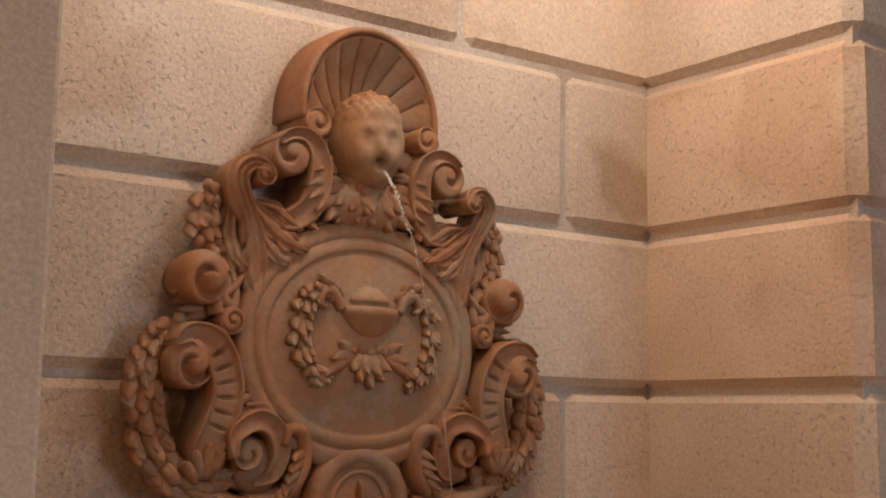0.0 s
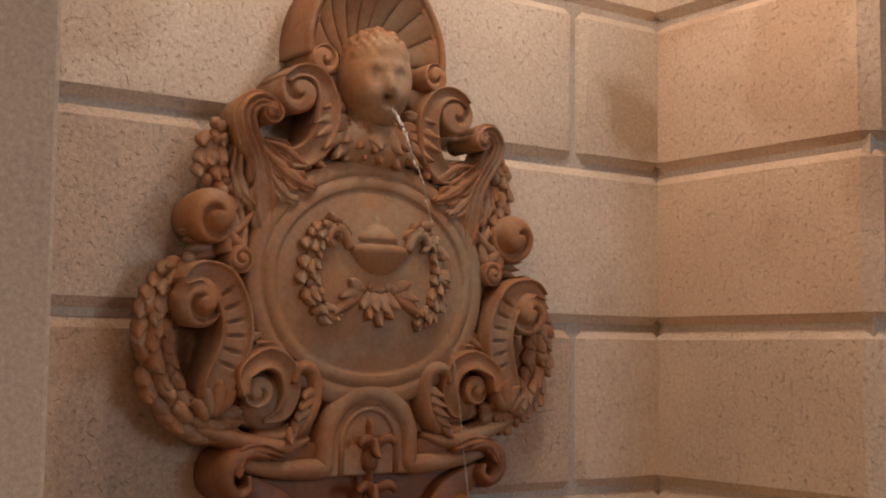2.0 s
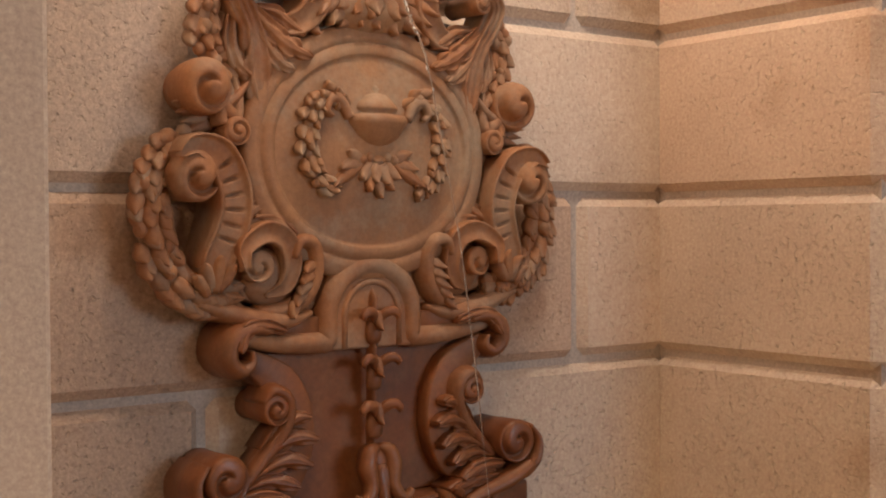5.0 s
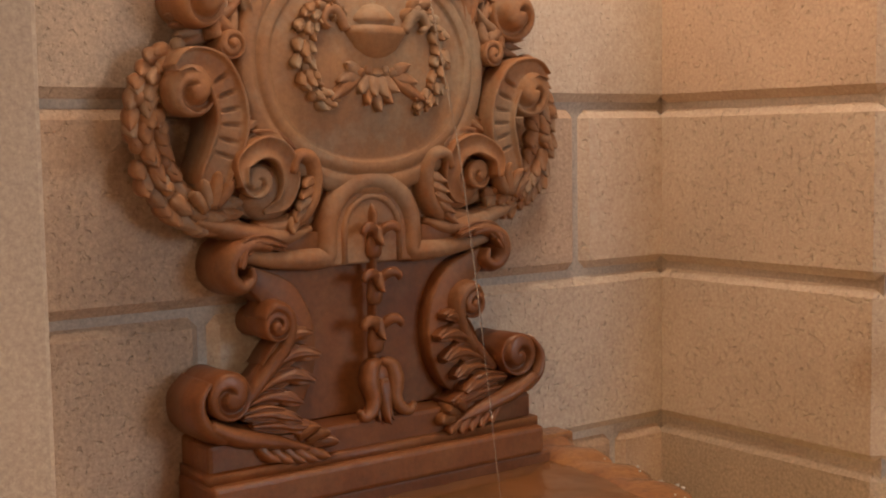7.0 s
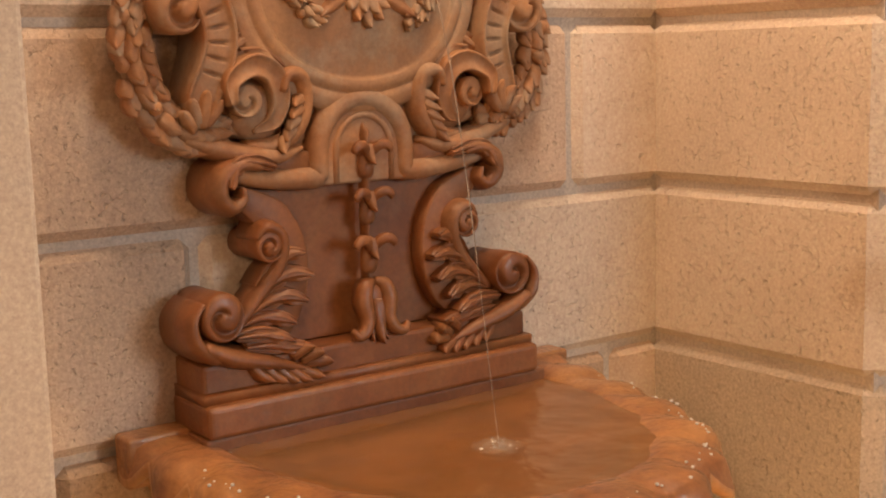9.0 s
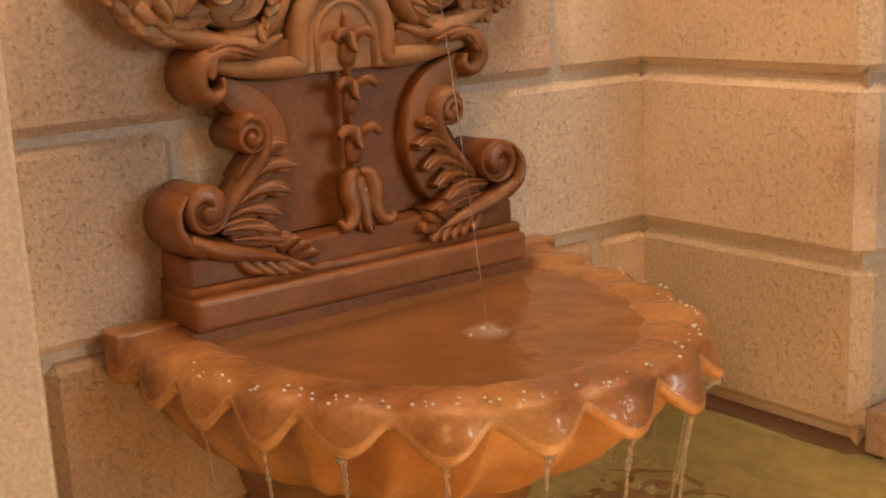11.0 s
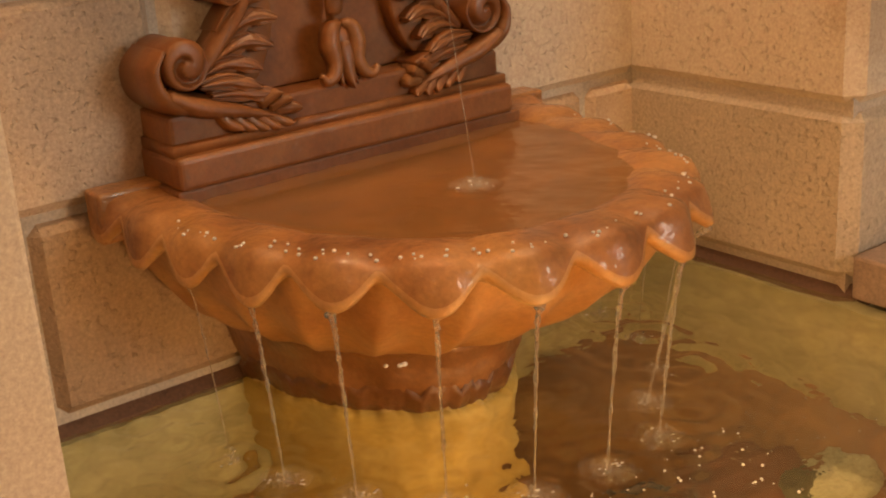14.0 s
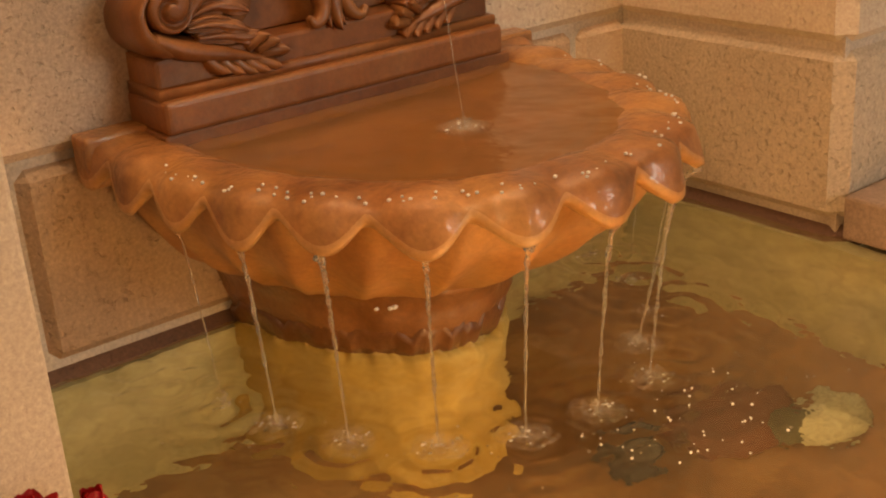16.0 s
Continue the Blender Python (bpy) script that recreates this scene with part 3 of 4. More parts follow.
            if rr.random() < berries:
                g.piece("berry", *ball((at[0], up, at[1]), leaf_size * rr.uniform(0.3, 0.4), n=8))
            else:
                way = t + side * (c * rr.uniform(0.1, 0.4) + rr.uniform(-0.12, 0.12))
                way = way / np.linalg.norm(way) * leaf_size * rr.uniform(0.75, 1.1) * (0.7 + 0.3 * grow)
                g.piece("leaf", *leaf(at, at + way, leaf_size * 0.36, up - 0.002, 0.011, 0.009, thick=0.010, blunt=rr.random() < 0.55))
    return g


for side, seed in ((1, 11), (-1, 12)):
    garland([(0.055, 1.01), (0.085, 1.028), (0.118, 1.0), (0.126, 0.95), (0.112, 0.905), (0.085, 0.885)], 0.011, 0.082, 13, seed, 0.024, 0.12).done("swag", CLAY_PATINA, back, "small carved swag of leaves", side)
    c = Carving()
    c.add(*sweep(flat(curve([(0.055, 0.995), (0.07, 1.02), (0.088, 1.022), (0.096, 1.005), (0.086, 0.996)], 24), 0.089), [0.008, 0.009, 0.007, 0.004], 0.009))
    c.done("ribbon_curl", CLAY, medallion, "", side)
g = Carving()
rr = random.Random(3)
for k, (u, z) in enumerate(((0.0, 0.872), (-0.022, 0.882), (0.022, 0.884), (-0.036, 0.9), (0.036, 0.902), (-0.012, 0.895), (0.012, 0.893))):
    g.piece("leaf", *leaf((u * 0.25, 0.925), (u, z), 0.013, 0.088 + 0.004 * (k > 4), 0.009, 0.012, thick=0.02))
for u, z in ((-0.03, 0.932), (0.03, 0.932), (0.0, 0.93), (-0.016, 0.936), (0.016, 0.936)):
    g.piece("grape", *ball((u, 0.086, z), 0.009, n=8))
for s in (-1, 1):
    for k in range(3):
        g.piece("leaf", *leaf((s * 0.03, 0.93), (s * (0.06 + 0.014 * k), 0.945 - 0.028 * k), 0.012, 0.088, 0.008, 0.008, thick=0.02))
g.add(*ball((0, 0.074, 0.91), 0.02, (1, 0.5, 1.3), 12))
g.done("leaf_cluster", CLAY, back, "hanging cluster of leaves and berries in relief")

# shell niche
sc, sr, sz = 1.31, 0.131, 0.147
na, nr, flutes = 260, 12, 13
verts, faces = [], []
a0, a1 = radians(-38), radians(218)
for i in range(nr + 1):
    rho = i / nr
    for j in range(na + 1):
        a = a0 + (a1 - a0) * j / na
        fl = abs(math.sin(math.pi * flutes * j / na))
        d = 0.012 + 0.058 * rho ** 2.2 + 0.012 * rho * (fl ** 0.22)
        verts.append((sr * 0.93 * rho * math.cos(a), d, sc - 0.02 * (1 - rho) + sz * 0.93 * rho * math.sin(a)))
for i in range(nr):
    for j in range(na):
        q = i * (na + 1) + j
        faces.append((q, q + 1, q + na + 2, q + na + 1))
shell = Carving().add(verts, faces).done("shell_niche", CLAY_PATINA, back, "fluted scallop shell hollow with grey patina")
arc = [(sr * math.cos(a), sc + sz * math.sin(a)) for a in np.linspace(radians(-6), radians(186), 64)]
c = Carving()
c.add(*sweep(flat(arc, 0.042), 0.011, 0.044, CUSHION))
c.add(*sweep(flat([(u * 0.93, sc + (z - sc) * 0.93) for u, z in arc], 0.072), 0.005, 0.006))
c.done("shell_rim", CLAY, back, "raised rounded rim of the shell")
for side in (1, -1):
    c = Carving()
    c.add(*volute(0.108, 1.287, 0.024, 0.0, 0.094, 1.1, 0.2, -1, 0.008, 0.1))
    c.done("shell_volute", CLAY, back, "", side)

# the head at the spout: one plain shape
verts, faces, n, m = [], [], 96, 72
HU, HD, HZ = 0.0, 0.068, 1.268


def knob(x, y, z, cx, cy, cz, r, h):
    return h * math.exp(-((x - cx) ** 2 + (y - cy) ** 2 + (z - cz) ** 2) / (r * r))


for i in range(m + 1):
    th = math.pi * i / m
    for j in range(n):
        ph = 2 * math.pi * j / n
        x, y, z = math.sin(th) * math.cos(ph), math.sin(th) * math.sin(ph), math.cos(th)
        r = 1.0
        r += knob(x, y, z, 0.42, 0.8, -0.38, 0.34, 0.13) + knob(x, y, z, -0.42, 0.8, -0.38, 0.34, 0.13)
        r += knob(x, y, z, 0, 0.75, -0.8, 0.24, 0.10) + knob(x, y, z, 0, 1, -0.24, 0.12, 0.17) + knob(x, y, z, 0, 0.99, -0.08, 0.09, 0.08)
        r -= knob(x, y, z, 0.34, 0.93, -0.02, 0.19, 0.13) + knob(x, y, z, -0.34, 0.93, -0.02, 0.19, 0.13)
        r -= knob(x, y, z, 0.05, 0.9, -0.5, 0.085, 0.3) + knob(x, y, z, -0.05, 0.9, -0.5, 0.085, 0.3)
        r += knob(x, y, z, 0.34, 0.92, 0.17, 0.13, 0.09) + knob(x, y, z, -0.34, 0.92, 0.17, 0.13, 0.09) + knob(x, y, z, 0.34, 0.94, -0.03, 0.09, 0.06) + knob(x, y, z, -0.34, 0.94, -0.03, 0.09, 0.06)
        r += knob(x, y, z, 0, 0.86, -0.62, 0.11, 0.07) + knob(x, y, z, 0, 0.93, -0.39, 0.09, 0.04)
        crown = min(1, max(0, (z - 0.34 - 0.25 * (y < 0.3)) * 4 + (0.9 if y < 0.15 else 0)))
        if crown > 0:
            cell = noise.voronoi((x * 3.6 + 0.4 * noise.noise((x * 3, y * 3, z * 3)), y * 3.6, z * 3.2))[0]
            r += crown * (0.05 + 0.09 * min(1, (cell[1] - cell[0]) * 2.2) ** 0.6 + 0.02 * math.sin(26 * (x + z) + 9 * y))
        xx, yy = x * math.cos(0.2) - y * math.sin(0.2), y * math.cos(0.2) + x * math.sin(0.2)
        verts.append((HU + 0.061 * r * xx * (1 - 0.13 * max(0.0, -z)), HD + 0.064 * r * yy, HZ + 0.079 * r * z))
for i in range(m):
    for j in range(n):
        k = (j + 1) % n
        faces.append((i * n + j, i * n + k, (i + 1) * n + k, (i + 1) * n + j))
c = Carving().add(verts, faces)
c.add(*ball((0, 0.045, 1.165), 0.08, (1.25, 0.62, 0.55), 20))
c.add(*sweep([(0, 0.04, 1.15), (0, 0.05, 1.19), (0, 0.055, 1.23)], [0.05, 0.042, 0.045], [0.04, 0.04, 0.04]))
c.done("carved_head", CLAY_PATINA, back, "plain rounded child-like head that spouts water")
# ruff of leaves below the head
c = Carving()
rr = random.Random(15)
for ring, (r0, r1, dd) in enumerate(((0.045, 0.112, 0.080), (0.02, 0.082, 0.094))):
    for k in range(9 - 2 * ring):
        a = radians(200 + 17.5 * (k + ring) + rr.uniform(-4, 4))
        far = r1 * rr.uniform(0.88, 1.12)
        b0 = (r0 * math.cos(a), 1.205 + r0 * 0.6 * math.sin(a))
        b1 = (far * 1.1 * math.cos(a), 1.195 + far * 0.6 * math.sin(a))
        c.piece("leaf", *leaf(b0, b1, 0.0175, dd - 0.022 * abs(math.cos(a)), 0.010, 0.012, rr.uniform(-0.15, 0.15), 2, thick=0.02))
for s in (-1, 1):
    for k, (b0, b1, w) in enumerate((((0.05, 1.2), (0.122, 1.178), 0.013), ((0.045, 1.19), (0.118, 1.157), 0.014), ((0.04, 1.18), (0.103, 1.14), 0.014), ((0.03, 1.172), (0.08, 1.128), 0.013), ((0.06, 1.22), (0.108, 1.205), 0.011))):
        c.piece("leaf", *leaf((s * b0[0], b0[1]), (s * b1[0], b1[1]), w, 0.07, 0.016, 0.016, s * 0.12, 2, thick=0.02))
c.add(*ball((0, 0.045, 1.19), 0.06, (1.4, 0.42, 0.5), 18))
c.done("leaf_collar", CLAY, back, "collar of curling leaves")


for side in (1, -1):
    # C-scroll beside the head
    c = Carving()
    c.add(*volute(0.155, 1.2295, 0.033, 0.004, 0.094, 0.8, 2.4, 1, 0.011, 0.1))
    c.add(*sweep(flat(curve([(0.178, 1.246), (0.158, 1.2595), (0.134, 1.2625), (0.112, 1.250), (0.0985, 1.219), (0.101, 1.1785), (0.116, 1.148), (0.142, 1.131), (0.172, 1.133), (0.205, 1.15)], 60), (0.056, 0.046)), [0.007, 0.010, 0.013, 0.017, 0.0215, 0.0225, 0.0215, 0.018, 0.012, 0.005], [0.042, 0.044, 0.044, 0.042, 0.040, 0.038, 0.034, 0.028, 0.022, 0.012], HOLLOW))
    c.done("upper_scroll", CLAY, back, "open C-shaped scroll beside the head", side)
    # shoulder leaf with curled tip
    c = Carving()
    c.add(*blade_leaf([(0.196, 1.186), (0.206, 1.202), (0.228, 1.205), (0.243, 1.186), (0.234, 1.155), (0.217, 1.125), (0.206, 1.09), (0.2, 1.05), (0.196, 1.0)], [0.008, 0.015, 0.019, 0.021, 0.020, 0.021, 0.030, 0.030, 0.006], (0.1, 0.062), 0.012, 7, 0.5, 2, 0.5, 0.06))
    c.add(*volute(0.203, 1.19, 0.017, 0.02, 0.104, 0.8, 0.5, 1, 0.007, 0.1))
    c.done("shoulder_leaf", CLAY, back, "long fluted leaf with a curled tip", side)
    c = Carving()
    c.add(*blade_leaf([(0.222, 1.15), (0.19, 1.122), (0.155, 1.098), (0.116, 1.082)], [0.012, 0.018, 0.020, 0.004], (0.072, 0.078), 0.012, 4, 0.5, 1, 0.3, 0.04))
    c.piece("leaf", *blade_leaf([(0.218, 1.13), (0.19, 1.095), (0.165, 1.072), (0.146, 1.062)], [0.01, 0.016, 0.016, 0.004], (0.07, 0.076), 0.011, 3, 0.45, 1, 0.3, 0.04))
    c.piece("leaf", *blade_leaf([(0.205, 1.06), (0.196, 1.02), (0.19, 0.98), (0.188, 0.95)], [0.012, 0.016, 0.013, 0.004], (0.062, 0.066), 0.01, 3, 0.4, 1, 0.2, 0.03))
    c.piece("leaf", *blade_leaf([(0.238, 1.14), (0.24, 1.1), (0.232, 1.07), (0.216, 1.05)], [0.008, 0.015, 0.015, 0.004], (0.058, 0.068), 0.011, 3, 0.45, 1, 0.3, 0.04))
    c.piece("leaf", *blade_leaf([(0.2, 1.15), (0.17, 1.145), (0.145, 1.13), (0.122, 1.116)], [0.008, 0.013, 0.012, 0.003], (0.066, 0.07), 0.01, 3, 0.45, 1, 0.3, 0.03))
    for b0, b1, w in (((0.11, 1.2), (0.09, 1.145), 0.011), ((0.108, 1.175), (0.098, 1.118), 0.011)):
        c.piece("leaf", *leaf(b0, b1, w, 0.064, 0.012, 0.016, 0.1, blunt=True))
    c.done("shoulder_spray", CLAY, back, "", side)
    garland([(0.268, 1.17), (0.282, 1.13), (0.275, 1.085), (0.252, 1.045), (0.245, 1.005)], 0.02, 0.045, 11, 20 + side, 0.03).done("fruit_drop", CLAY, back, "hanging drop of carved fruit and leaves", side)
    # side ball scroll
    c = Carving()
    c.add(*volute(0.29, 1.03, 0.041, 0.004, 0.102, 1.0, 2.6, -1, 0.018, 0.1, 0.65))
    c.add(*sweep(flat(curve([(0.262, 1.005), (0.238, 0.99), (0.232, 1.02), (0.24, 1.06)], 20), 0.05), [0.016, 0.014, 0.01, 0.004], [0.03, 0.025, 0.02, 0.01], CUSHION))
    c.done("side_scroll", CLAY, back, "round outer scroll drum", side)
    c = Carving()
    c.add(*volute(0.243, 0.968, 0.021, 0.01, 0.084, 1.5, 0.0, 1, 0.007))
    c.add(*sweep(flat(curve([(0.263, 0.975), (0.262, 1.0), (0.235, 1.02), (0.21, 1.05)], 20), (0.062, 0.05)), [0.01, 0.012, 0.009, 0.003], 0.02, CUSHION))
    for k in range(4):
        c.piece("leaf", *leaf((0.25, 0.99 + 0.006 * k), (0.315 + 0.006 * k, 0.965 + 0.014 * k), 0.012, 0.045, 0.012, 0.012))
    c.done("small_curl", CLAY, back, "", side)
    # handle: S-scroll with notched back
    c = Carving()
    c.add(*volute(0.314, 0.903, 0.038, 0.006, 0.106, 0.9, 2.4, -1, 0.017, 0.12, 0.35))
    p = curve([(0.345, 0.93), (0.318, 0.944), (0.28, 0.932), (0.258, 0.895), (0.252, 0.855), (0.262, 0.815), (0.277, 0.78), (0.282, 0.745)], 150)
    c.add(*sweep(flat(p, (0.064, 0.05)), [0.006, 0.018, 0.027, 0.029, 0.029, 0.029, 0.027, 0.018], [0.045, 0.045, 0.042, 0.04, 0.04, 0.038, 0.034, 0.026], RIBBED, (0.3, 0.76, 6, 0.35)))
    for b0, b1, w in (((0.283, 0.738), (0.302, 0.778), 0.010), ((0.28, 0.736), (0.276, 0.79), 0.011), ((0.275, 0.738), (0.252, 0.778), 0.010), ((0.29, 0.732), (0.314, 0.76), 0.009)):
        c.piece("leaf", *leaf(b0, b1, w, 0.076, 0.010, 0.008, 0.08, thick=0.03, blunt=True))
    c.done("handle_scroll", CLAY, back, "S-shaped side scroll with notched ribs", side)
    # wreath hanging from the handle
    garland([(0.315, 0.955), (0.348, 0.93), (0.366, 0.885), (0.37, 0.835), (0.356, 0.785), (0.325, 0.748), (0.285, 0.728), (0.245, 0.725)], 0.023, 0.048, 26, 40 + side, 0.036, 0.1).done("garland", CLAY, back, "hanging garland of overlapping carved leaves", side)
    # lower curls
    c = Carving()
    c.add(*volute(0.208, 0.772, 0.024, 0.02, 0.084, 0.8, 0.6, 1, 0.009, 0.1))
    c.add(*sweep(flat(curve([(0.238, 0.765), (0.238, 0.8), (0.2, 0.822), (0.165, 0.81), (0.152, 0.775), (0.162, 0.742), (0.19, 0.728)], 36), (0.072, 0.055)), [0.006, 0.013, 0.017, 0.018, 0.016, 0.012, 0.004], [0.03, 0.03, 0.028, 0.025, 0.024, 0.022, 0.012], HOLLOW))
    c.add(*blade_leaf([(0.268, 0.78), (0.238, 0.832), (0.198, 0.86), (0.15, 0.878)], [0.010, 0.015, 0.015, 0.004], (0.066, 0.062), 0.012, 3, 0.4, 1, 0.45, 0.04))
    c.piece("leaf", *blade_leaf([(0.21, 0.845), (0.18, 0.846), (0.158, 0.838), (0.14, 0.82)], [0.008, 0.014, 0.014, 0.004], (0.064, 0.07), 0.01, 3, 0.4, 1, 0.3, 0.03))
    c.add(*ball((0.172, 0.044, 0.76), 0.052, (1.15, 0.5, 0.95), 24))
    c.done("lower_curl", CLAY, back, "rolled lower curl", side)
    c = Carving()
    c.add(*sweep(flat(curve([(0.15, 0.782), (0.14, 0.806), (0.118, 0.806), (0.106, 0.785), (0.108, 0.75), (0.125, 0.722), (0.155, 0.706), (0.2, 0.704)], 40), (0.07, 0.05)), [0.006, 0.011, 0.014, 0.015, 0.015, 0.015, 0.015, 0.010], [0.02, 0.026, 0.026, 0.024, 0.024, 0.024, 0.022, 0.016], CUSHION))
    for k in range(5):
        c.piece("leaf", *leaf((0.11 + 0.004 * k * k / 2, 0.775 - 0.014 * k), (0.135 + 0.005 * k, 0.762 - 0.017 * k), 0.009, 0.078, 0.009, 0.012))
    c.add(*sweep(flat(curve([(0.3, 0.72), (0.25, 0.705), (0.2, 0.692), (0.15, 0.69), (0.11, 0.70)], 24), 0.05), [0.008, 0.016, 0.018, 0.014, 0.006], [0.02, 0.03, 0.034, 0.03, 0.02], CUSHION))
    c.done("inner_curl", CLAY, back, "small inward leaf curl", side)
    # cornice and its drooping shoulder scroll
    c = Carving()
    c.add(*sweep(flat([(0.085, 0.678), (0.14, 0.679), (0.19, 0.682), (0.23, 0.686)], 0.046), [0.016, 0.016, 0.014, 0.01], 0.018, FLAT))
    c.add(*sweep(flat(curve([(0.19, 0.676), (0.222, 0.682), (0.252, 0.668), (0.258, 0.64), (0.24, 0.622), (0.222, 0.632), (0.224, 0.65)], 36), 0.05), [0.008, 0.015, 0.018, 0.017, 0.015, 0.011, 0.006], [0.04, 0.046, 0.046, 0.044, 0.042, 0.04, 0.04], CUSHION))
    c.piece("leaf", *blade_leaf([(0.165, 0.676), (0.2, 0.685), (0.232, 0.68), (0.248, 0.652)], [0.007, 0.012, 0.013, 0.004], (0.08, 0.094), 0.008, 3, 0.35, 1, 0.3, 0.05))
    c.done("cornice_scroll", CLAY_MID, back, "moulded ledge ending in a drooping scroll", side)
    # curved side band of the shaft
    c = Carving()
    c.add(*sweep(flat(curve([(0.228, 0.64), (0.198, 0.622), (0.168, 0.6), (0.146, 0.562), (0.138, 0.52), (0.142, 0.48), (0.16, 0.44), (0.19, 0.418)], 40), (0.046, 0.046)), [0.014, 0.022, 0.03, 0.033, 0.031, 0.028, 0.022, 0.012], 0.022, FLAT))
    c.done("shaft_band", CLAY_MID, back, "", side)
    # middle scroll
    c = Carving()
    c.add(*volute(0.186, 0.562, 0.024, 0.0, 0.092, 1.4, 2.2, -1, 0.009))
    c.add(*sweep(flat(curve([(0.208, 0.572), (0.19, 0.59), (0.166, 0.578), (0.162, 0.548), (0.176, 0.515), (0.2, 0.488), (0.226, 0.462)], 36), (0.062, 0.056)), [0.006, 0.011, 0.014, 0.014, 0.013, 0.012, 0.008], [0.03, 0.036, 0.036, 0.034, 0.03, 0.026, 0.018], CUSHION))
    c.done("middle_scroll", CLAY_MID, back, "drooping middle scroll", side)
    # acanthus sprays
    c = Carving()
    c.add(*sweep(flat(curve([(0.24, 0.448), (0.212, 0.476), (0.184, 0.512), (0.16, 0.55)], 24), (0.066, 0.07)), [0.010, 0.012, 0.010, 0.005], 0.016))
    for pth, w in (([(0.2, 0.5), (0.178, 0.525), (0.15, 0.545), (0.128, 0.546)], 0.012), ([(0.212, 0.478), (0.18, 0.505), (0.148, 0.517), (0.115, 0.512)], 0.015),
                   ([(0.225, 0.46), (0.19, 0.478), (0.158, 0.484), (0.126, 0.474)], 0.015), ([(0.24, 0.446), (0.205, 0.456), (0.175, 0.454), (0.148, 0.444)], 0.014)):
        c.piece("leaf", *blade_leaf(pth, [w * 0.5, w, w * 1.1, w * 0.35], (0.07, 0.088), 0.010, 2, 0.35, 1, 0.4, 0.05))
    c.done("acanthus_spray", CLAY_LOW, back, "upright spray of curled acanthus leaves", side)
    c = Carving()
    c.add(*sweep(flat(curve([(0.305, 0.43), (0.26, 0.408), (0.2, 0.392), (0.14, 0.376)], 24), (0.085, 0.096)), [0.012, 0.015, 0.012, 0.004], [0.026, 0.024, 0.018, 0.008], CUSHION))
    for pth, w in (([(0.25, 0.436), (0.215, 0.436), (0.185, 0.43), (0.158, 0.42)], 0.012), ([(0.235, 0.42), (0.2, 0.418), (0.165, 0.412), (0.128, 0.406)], 0.013)):
        c.piece("leaf", *blade_leaf(pth, [w * 0.5, w, w * 1.1, w * 0.35], (0.09, 0.1), 0.009, 2, 0.35, 1, 0.4, 0.05))
    for base, tip, w, bd in (((0.16, 0.392), (0.13, 0.408), 0.010, -0.1), ((0.145, 0.386), (0.112, 0.396), 0.010, -0.1), ((0.14, 0.38), (0.098, 0.38), 0.011, -0.06), ((0.235, 0.402), (0.198, 0.372), 0.010, 0.16),
                             ((0.212, 0.395), (0.176, 0.367), 0.010, 0.16), ((0.19, 0.389), (0.155, 0.364), 0.010, 0.16), ((0.17, 0.384), (0.135, 0.362), 0.010, 0.14), ((0.152, 0.38), (0.114, 0.364), 0.010, 0.1)):
        c.piece("leaf", *leaf(base, tip, w, 0.096, 0.014, 0.014, bd, thick=0.03, blunt=True))
    c.done("acanthus_tail", CLAY_LOW, back, "trailing tail of curled acanthus leaves", side)
    # bottom scroll
    c = Carving()
    c.add(*volute(0.274, 0.47, 0.036, 0.004, 0.108, 1.0, 2.6, -1, 0.012, 0.05, 0.15))
    c.add(*sweep(flat(curve([(0.305, 0.494), (0.322, 0.468), (0.316, 0.436), (0.288, 0.414), (0.25, 0.41), (0.21, 0.408)], 30), 0.062), [0.006, 0.011, 0.015, 0.016, 0.014, 0.006], [0.044, 0.048, 0.05, 0.046, 0.04, 0.025], CUSHION))
    c.done("bottom_scroll", CLAY_LOW, back, "large bottom scroll with a tight spiral", side)

# arch over the shaft
foot = list(curve([(0.232, 0.668), (0.19, 0.660), (0.14, 0.655), (0.1, 0.6535)], 20)) + [np.array(p) for p in ((0.09, 0.6535), (0.0845, 0.654), (0.0812, 0.657), (0.0802, 0.662), (0.08, 0.672))]
arch = [tuple(p) for p in foot] + [(0.08 * math.cos(a), 0.69 + 0.08 * math.sin(a)) for a in np.linspace(0, math.pi, 30)] + [(-p[0], p[1]) for p in reversed(foot)]
c = Carving()
c.add(*sweep(flat(arch, 0.055), [0.012, 0.016, 0.018, 0.02, 0.02, 0.02, 0.018, 0.016, 0.012], 0.022, CUSHION))
inner = [(0.052, 0.642)] + [(0.052 * math.cos(a), 0.69 + 0.054 * math.sin(a)) for a in np.linspace(0, math.pi, 24)] + [(-0.052, 0.642)]
c.add(*sweep(flat(inner, 0.066), 0.006, 0.006))
c.done("arch_moulding", CLAY, back, "round-headed moulded arch")
fill = [(0.078, 0.64)] + [(0.078 * math.cos(a), 0.69 + 0.078 * math.sin(a)) for a in np.linspace(0, math.pi, 24)] + [(-0.078, 0.64)]
Carving().add(*slab(fill, 0.0, 0.068, 0.004)).done("arch_field", CLAY, back, "", smooth=False)

# pendant of bell flowers down the panel


PD = 0.026  # how far the pendant stands off the panel's face


def bell(z, size):
    """One bell flower hanging head down under a cap of two curling sepals."""
    c = Carving()
    prof = [(0.0, -1.12), (0.3, -1.1), (0.46, -0.9), (0.5, -0.55), (0.45, -0.1), (0.4, 0.2), (0.52, 0.46), (0.46, 0.56), (0.2, 0.5)]
    n = 14
    verts, faces = [], []
    for r, h in prof:
        for j in range(n):
            a = 2 * math.pi * j / n
